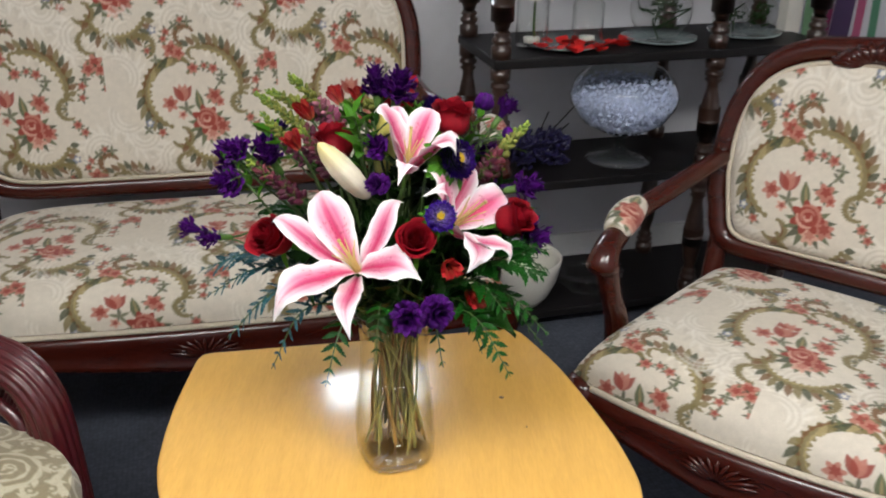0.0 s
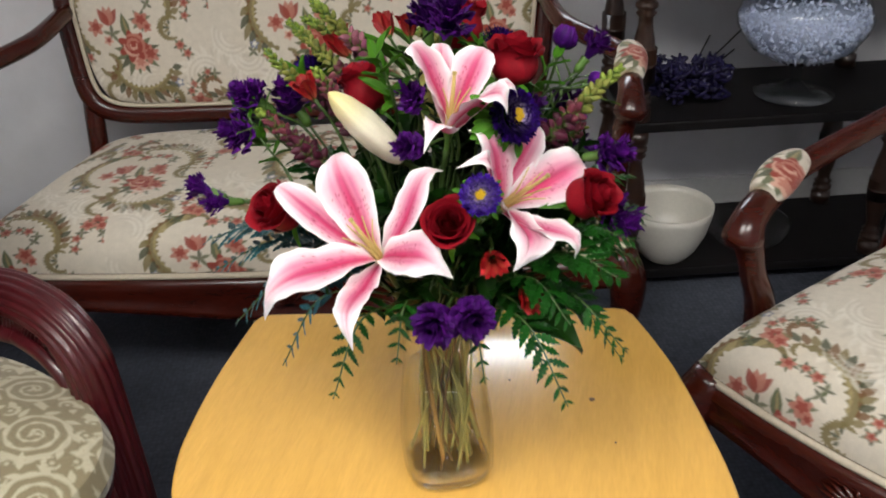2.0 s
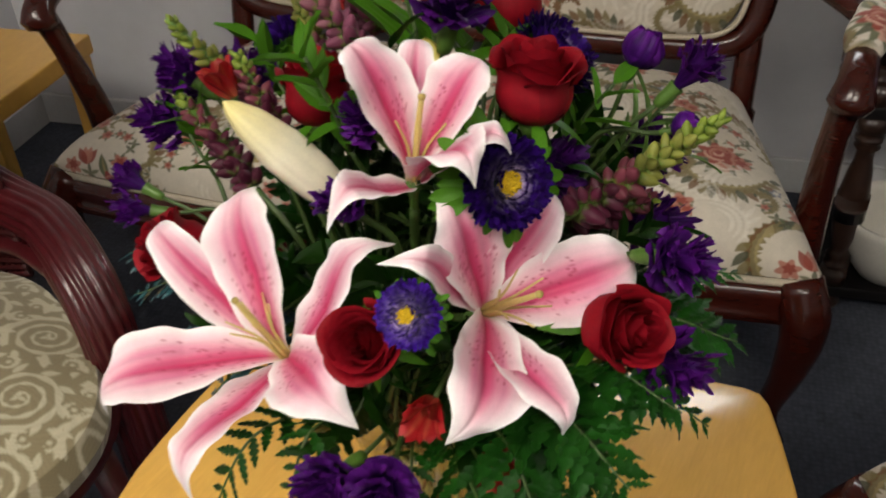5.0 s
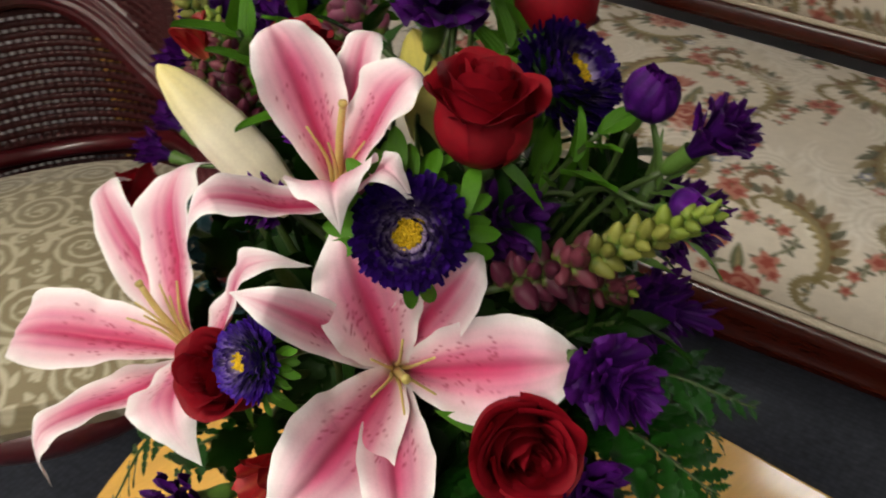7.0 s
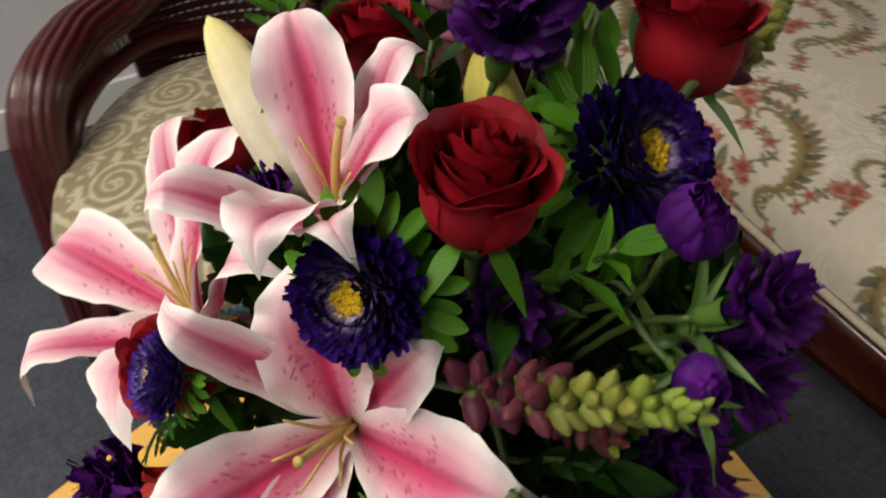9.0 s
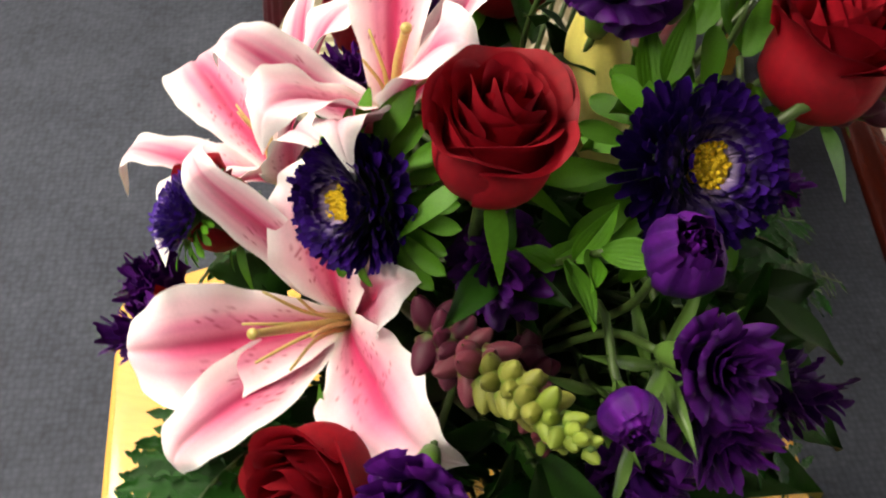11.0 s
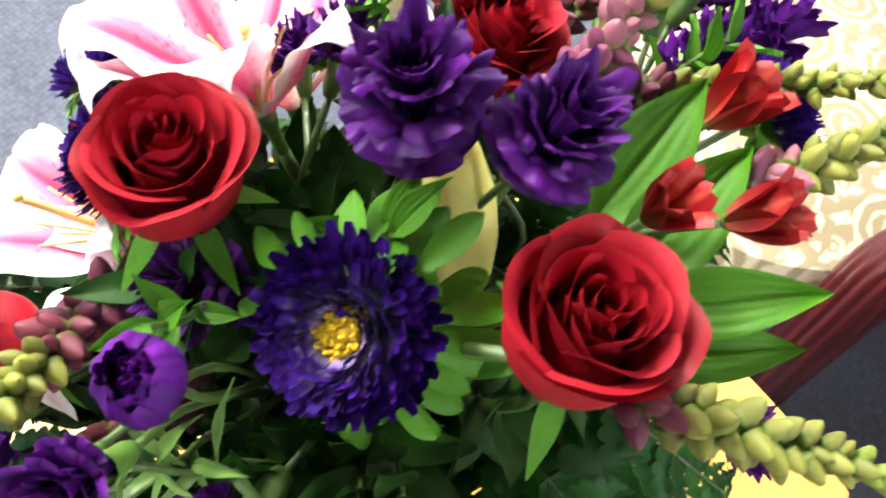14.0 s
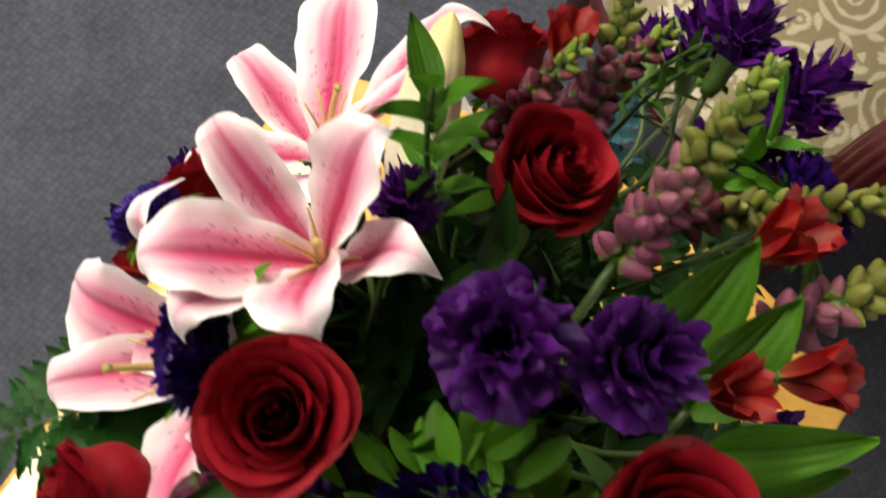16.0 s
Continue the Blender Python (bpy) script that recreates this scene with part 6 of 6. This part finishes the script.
def sprig(root, tip, leaf, count, size, label, seed):
    """A stem with leaves set in a spiral."""
    rs = np.random.RandomState(seed)
    root, tip = np.asarray(root, float), np.asarray(tip, float)
    ob = thing("foliage_sprig", label, "foliage", Matrix.Translation(Vector(root.tolist())), "greenery in the bouquet")
    d = unit(tip - root)
    fr = frame_from(d)
    part("twig", np_mesh("twig", *tube(spline([(0, 0, 0), (tip - root) * 0.5 + fr[:, 0] * 0.004, tip - root], 8), 0.0014, 6), M_TWIG), ob)
    for i in range(count):
        t = 0.12 + 0.88 * i / max(count - 1, 1)
        a = i * 2.399 + rs.normal(0, 0.3)
        out = fr[:, 0] * np.cos(a) + fr[:, 1] * np.sin(a)
        y = unit(out + d * np.interp(t, [0, 1], [0.5, 1.6]) + rs.normal(0, 0.12, 3))
        z = unit(d - (d @ y) * y + rs.normal(0, 0.1, 3))
        x = unit(np.cross(y, z))
        z = np.cross(x, y)
        m = Matrix(np.stack([x, y, z], 1).tolist()).to_4x4()
        part("leaf", leaf, ob, m=Matrix.Translation(Vector(((tip - root) * t).tolist())) @ m @ Matrix.Scale(float(size * rs.uniform(0.8, 1.2)), 4))
    part("stem", np_mesh("stem", *tube(stem_path(root, d, False) - root, 0.0018, 6), M_TWIG), ob)


sprig((-0.034, 0.012, 0.930), (-0.044, -0.010, 1.003), FRESH_LEAF, 12, 0.031, "upright sprig with fresh green pointed leaves", 11)
sprig((-0.015, 0.050, 0.930), (-0.025, 0.055, 0.985), NARROW_LEAF, 7, 0.036, "upright sprig with long green leaves", 12)
sprig((-0.165, 0.020, 0.870), (-0.205, 0.035, 0.925), FRESH_LEAF, 8, 0.030, "small leafy green sprig", 13)
sprig((0.030, 0.098, 0.940), (0.032, 0.104, 0.982), FRESH_LEAF, 8, 0.030, "small leafy green sprig", 14)
sprig((-0.120, 0.080, 0.900), (-0.165, 0.090, 0.950), FRESH_LEAF, 9, 0.030, "small leafy green sprig", 15)
sprig((0.105, 0.115, 0.900), (0.138, 0.112, 0.950), SLIM_LEAF, 9, 0.034, "carnation stem with narrow grey-green leaves", 17)
sprig((0.110, 0.095, 0.890), (0.150, 0.105, 0.925), SLIM_LEAF, 8, 0.032, "carnation stem with narrow grey-green leaves", 18)
sprig((-0.150, 0.030, 0.880), (-0.195, 0.040, 0.920), SLIM_LEAF, 9, 0.032, "carnation stem with narrow grey-green leaves", 19)
sprig((0.090, 0.065, 0.930), (0.115, 0.085, 0.975), FRESH_LEAF, 6, 0.026, "small leafy green sprig", 16)


def big_leaf(root, tip, mesh, facing, label="broad glossy green leaf"):
    root, tip = np.asarray(root, float), np.asarray(tip, float)
    y = unit(tip - root)
    z = unit(np.asarray(facing, float) - (np.asarray(facing) @ y) * y)
    x = np.cross(y, z)
    ob = thing("leaf_stem", label, "leaf", Matrix.Translation(Vector(root.tolist())), "large leaves in the bouquet")
    part("leaf", mesh, ob, m=Matrix(np.stack([x, y, z], 1).tolist()).to_4x4() @ Matrix.Scale(float(np.linalg.norm(tip - root)), 4))
    part("stem", np_mesh("stem", *tube(stem_path(root, y, False) - root, 0.0018, 6), M_TWIG), ob)


big_leaf((-0.055, 0.125, 0.945), (-0.096, 0.122, 0.996), WIDE_LEAF, (0.6, 0.3, 0.5), "long pale green leaf with parallel veins")
big_leaf((-0.050, 0.150, 0.940), (-0.098, 0.150, 0.985), WIDE_LEAF, (0.6, 0.3, 0.7), "long pale green leaf with parallel veins")
big_leaf((-0.040, 0.165, 0.945), (-0.080, 0.207, 0.978), FRESH_LEAF, (0.5, 0.2, 0.8), "long pale green leaf with parallel veins")
big_leaf((-0.035, 0.175, 0.930), (-0.075, 0.215, 0.952), FRESH_LEAF, (0.5, 0.2, 0.8), "long pale green leaf with parallel veins")
for root, tip in (((0.04, 0.07, 0.78), (0.075, 0.235, 0.80)), ((0.06, 0.09, 0.76), (0.150, 0.205, 0.765)), ((0.07, -0.03, 0.77), (0.165, -0.085, 0.755)),
                  ((-0.03, 0.08, 0.78), (-0.06, 0.220, 0.775)), ((-0.06, 0.02, 0.77), (-0.170, 0.045, 0.755))):
    big_leaf(root, tip, BROAD_LEAF, (0, 0, 1))

big_leaf((-0.045, 0.170, 0.748), (0.008, 0.288, 0.722), BROAD_LEAF, (0.1, -0.1, 1))
big_leaf((-0.040, 0.165, 0.745), (-0.078, 0.285, 0.725), BROAD_LEAF, (0.1, -0.1, 1))
big_leaf((0.111, 0.029, 0.76), (0.168, 0.001, 0.72), BROAD_LEAF, (0.2, 0.1, 1))
for k in range(13):
    a = k * 2 * np.pi / 13 + 0.15
    if np.sin(a + 0.2) < -0.15:
        continue
    r1, z1 = 0.105 + 0.018 * (k % 3), 0.775 + 0.020 * (k % 2)
    big_leaf((0.03 * np.cos(a), 0.02 + 0.03 * np.sin(a), 0.745), (r1 * np.cos(a + 0.2), 0.02 + r1 * np.sin(a + 0.2), z1), BROAD_LEAF, (0, 0, 1))

# leafy sprigs filling the heart of the bouquet, kept clear of the lilies
LILY_POINTS = np.array([(-0.05, -0.066, 0.822), (0.02, -0.006, 0.93), (0.08, -0.014, 0.858), (-0.09, -0.06, 0.86), (-0.08, -0.12, 0.82), (0.0, -0.06, 0.87), (0.0, -0.10, 0.83), (0.04, 0.0, 0.98),
                        (0.06, -0.02, 0.96), (0.0, 0.0, 0.98), (0.02, -0.05, 0.95), (0.12, 0.02, 0.88), (0.12, -0.04, 0.85), (0.09, -0.06, 0.85), (0.06, -0.05, 0.90), (0.06, 0.0, 0.91), (-0.03, -0.026, 0.89), (-0.055, -0.033, 0.93), (-0.08, -0.04, 0.97), (0.057, -0.085, 0.90), (0.095, -0.015, 0.955), (-0.010, 0.078, 0.97), (-0.013, 0.088, 0.93), (-0.015, 0.098, 0.90)])
made, tries = 0, 0
while made < 58 and tries < 1500:
    tries += 1
    d = unit(rng.normal(size=3))
    if d[2] < -0.5:
        continue
    p = CORE + d * np.array([0.150, 0.150, 0.110]) * rng.uniform(0.15, 0.78) + (0.008, 0.025, -0.01)
    q = p + unit(d + rng.normal(0, 0.35, 3)) * 0.045
    if np.linalg.norm(LILY_POINTS - q, axis=1).min() < 0.045 or np.linalg.norm(LILY_POINTS - p, axis=1).min() < 0.04:
        continue
    sprig(p, q, (NARROW_LEAF, FAN_LEAF, BROAD_LEAF)[made % 3], 8, 0.036, "dark green leafy filler sprig in the bouquet", 200 + made)
    made += 1

# low dark leaves closing the heart beneath the blooms
made, tries = 0, 0
while made < 30 and tries < 1500:
    tries += 1
    d = unit(rng.normal(size=3))
    p = CORE + d * np.array([0.085, 0.085, 0.050]) * rng.uniform(0.1, 1.0) + (0.0, 0.01, -0.025)
    q = p + unit(d * (1, 1, 0.3) + rng.normal(0, 0.3, 3)) * 0.035
    if np.linalg.norm(LILY_POINTS - q, axis=1).min() < 0.040 or np.linalg.norm(LILY_POINTS - p, axis=1).min() < 0.035:
        continue
    sprig(p, q, (BROAD_LEAF, FAN_LEAF)[made % 2], 8, 0.042, "dark green leafy filler sprig low in the bouquet", 300 + made)
    made += 1
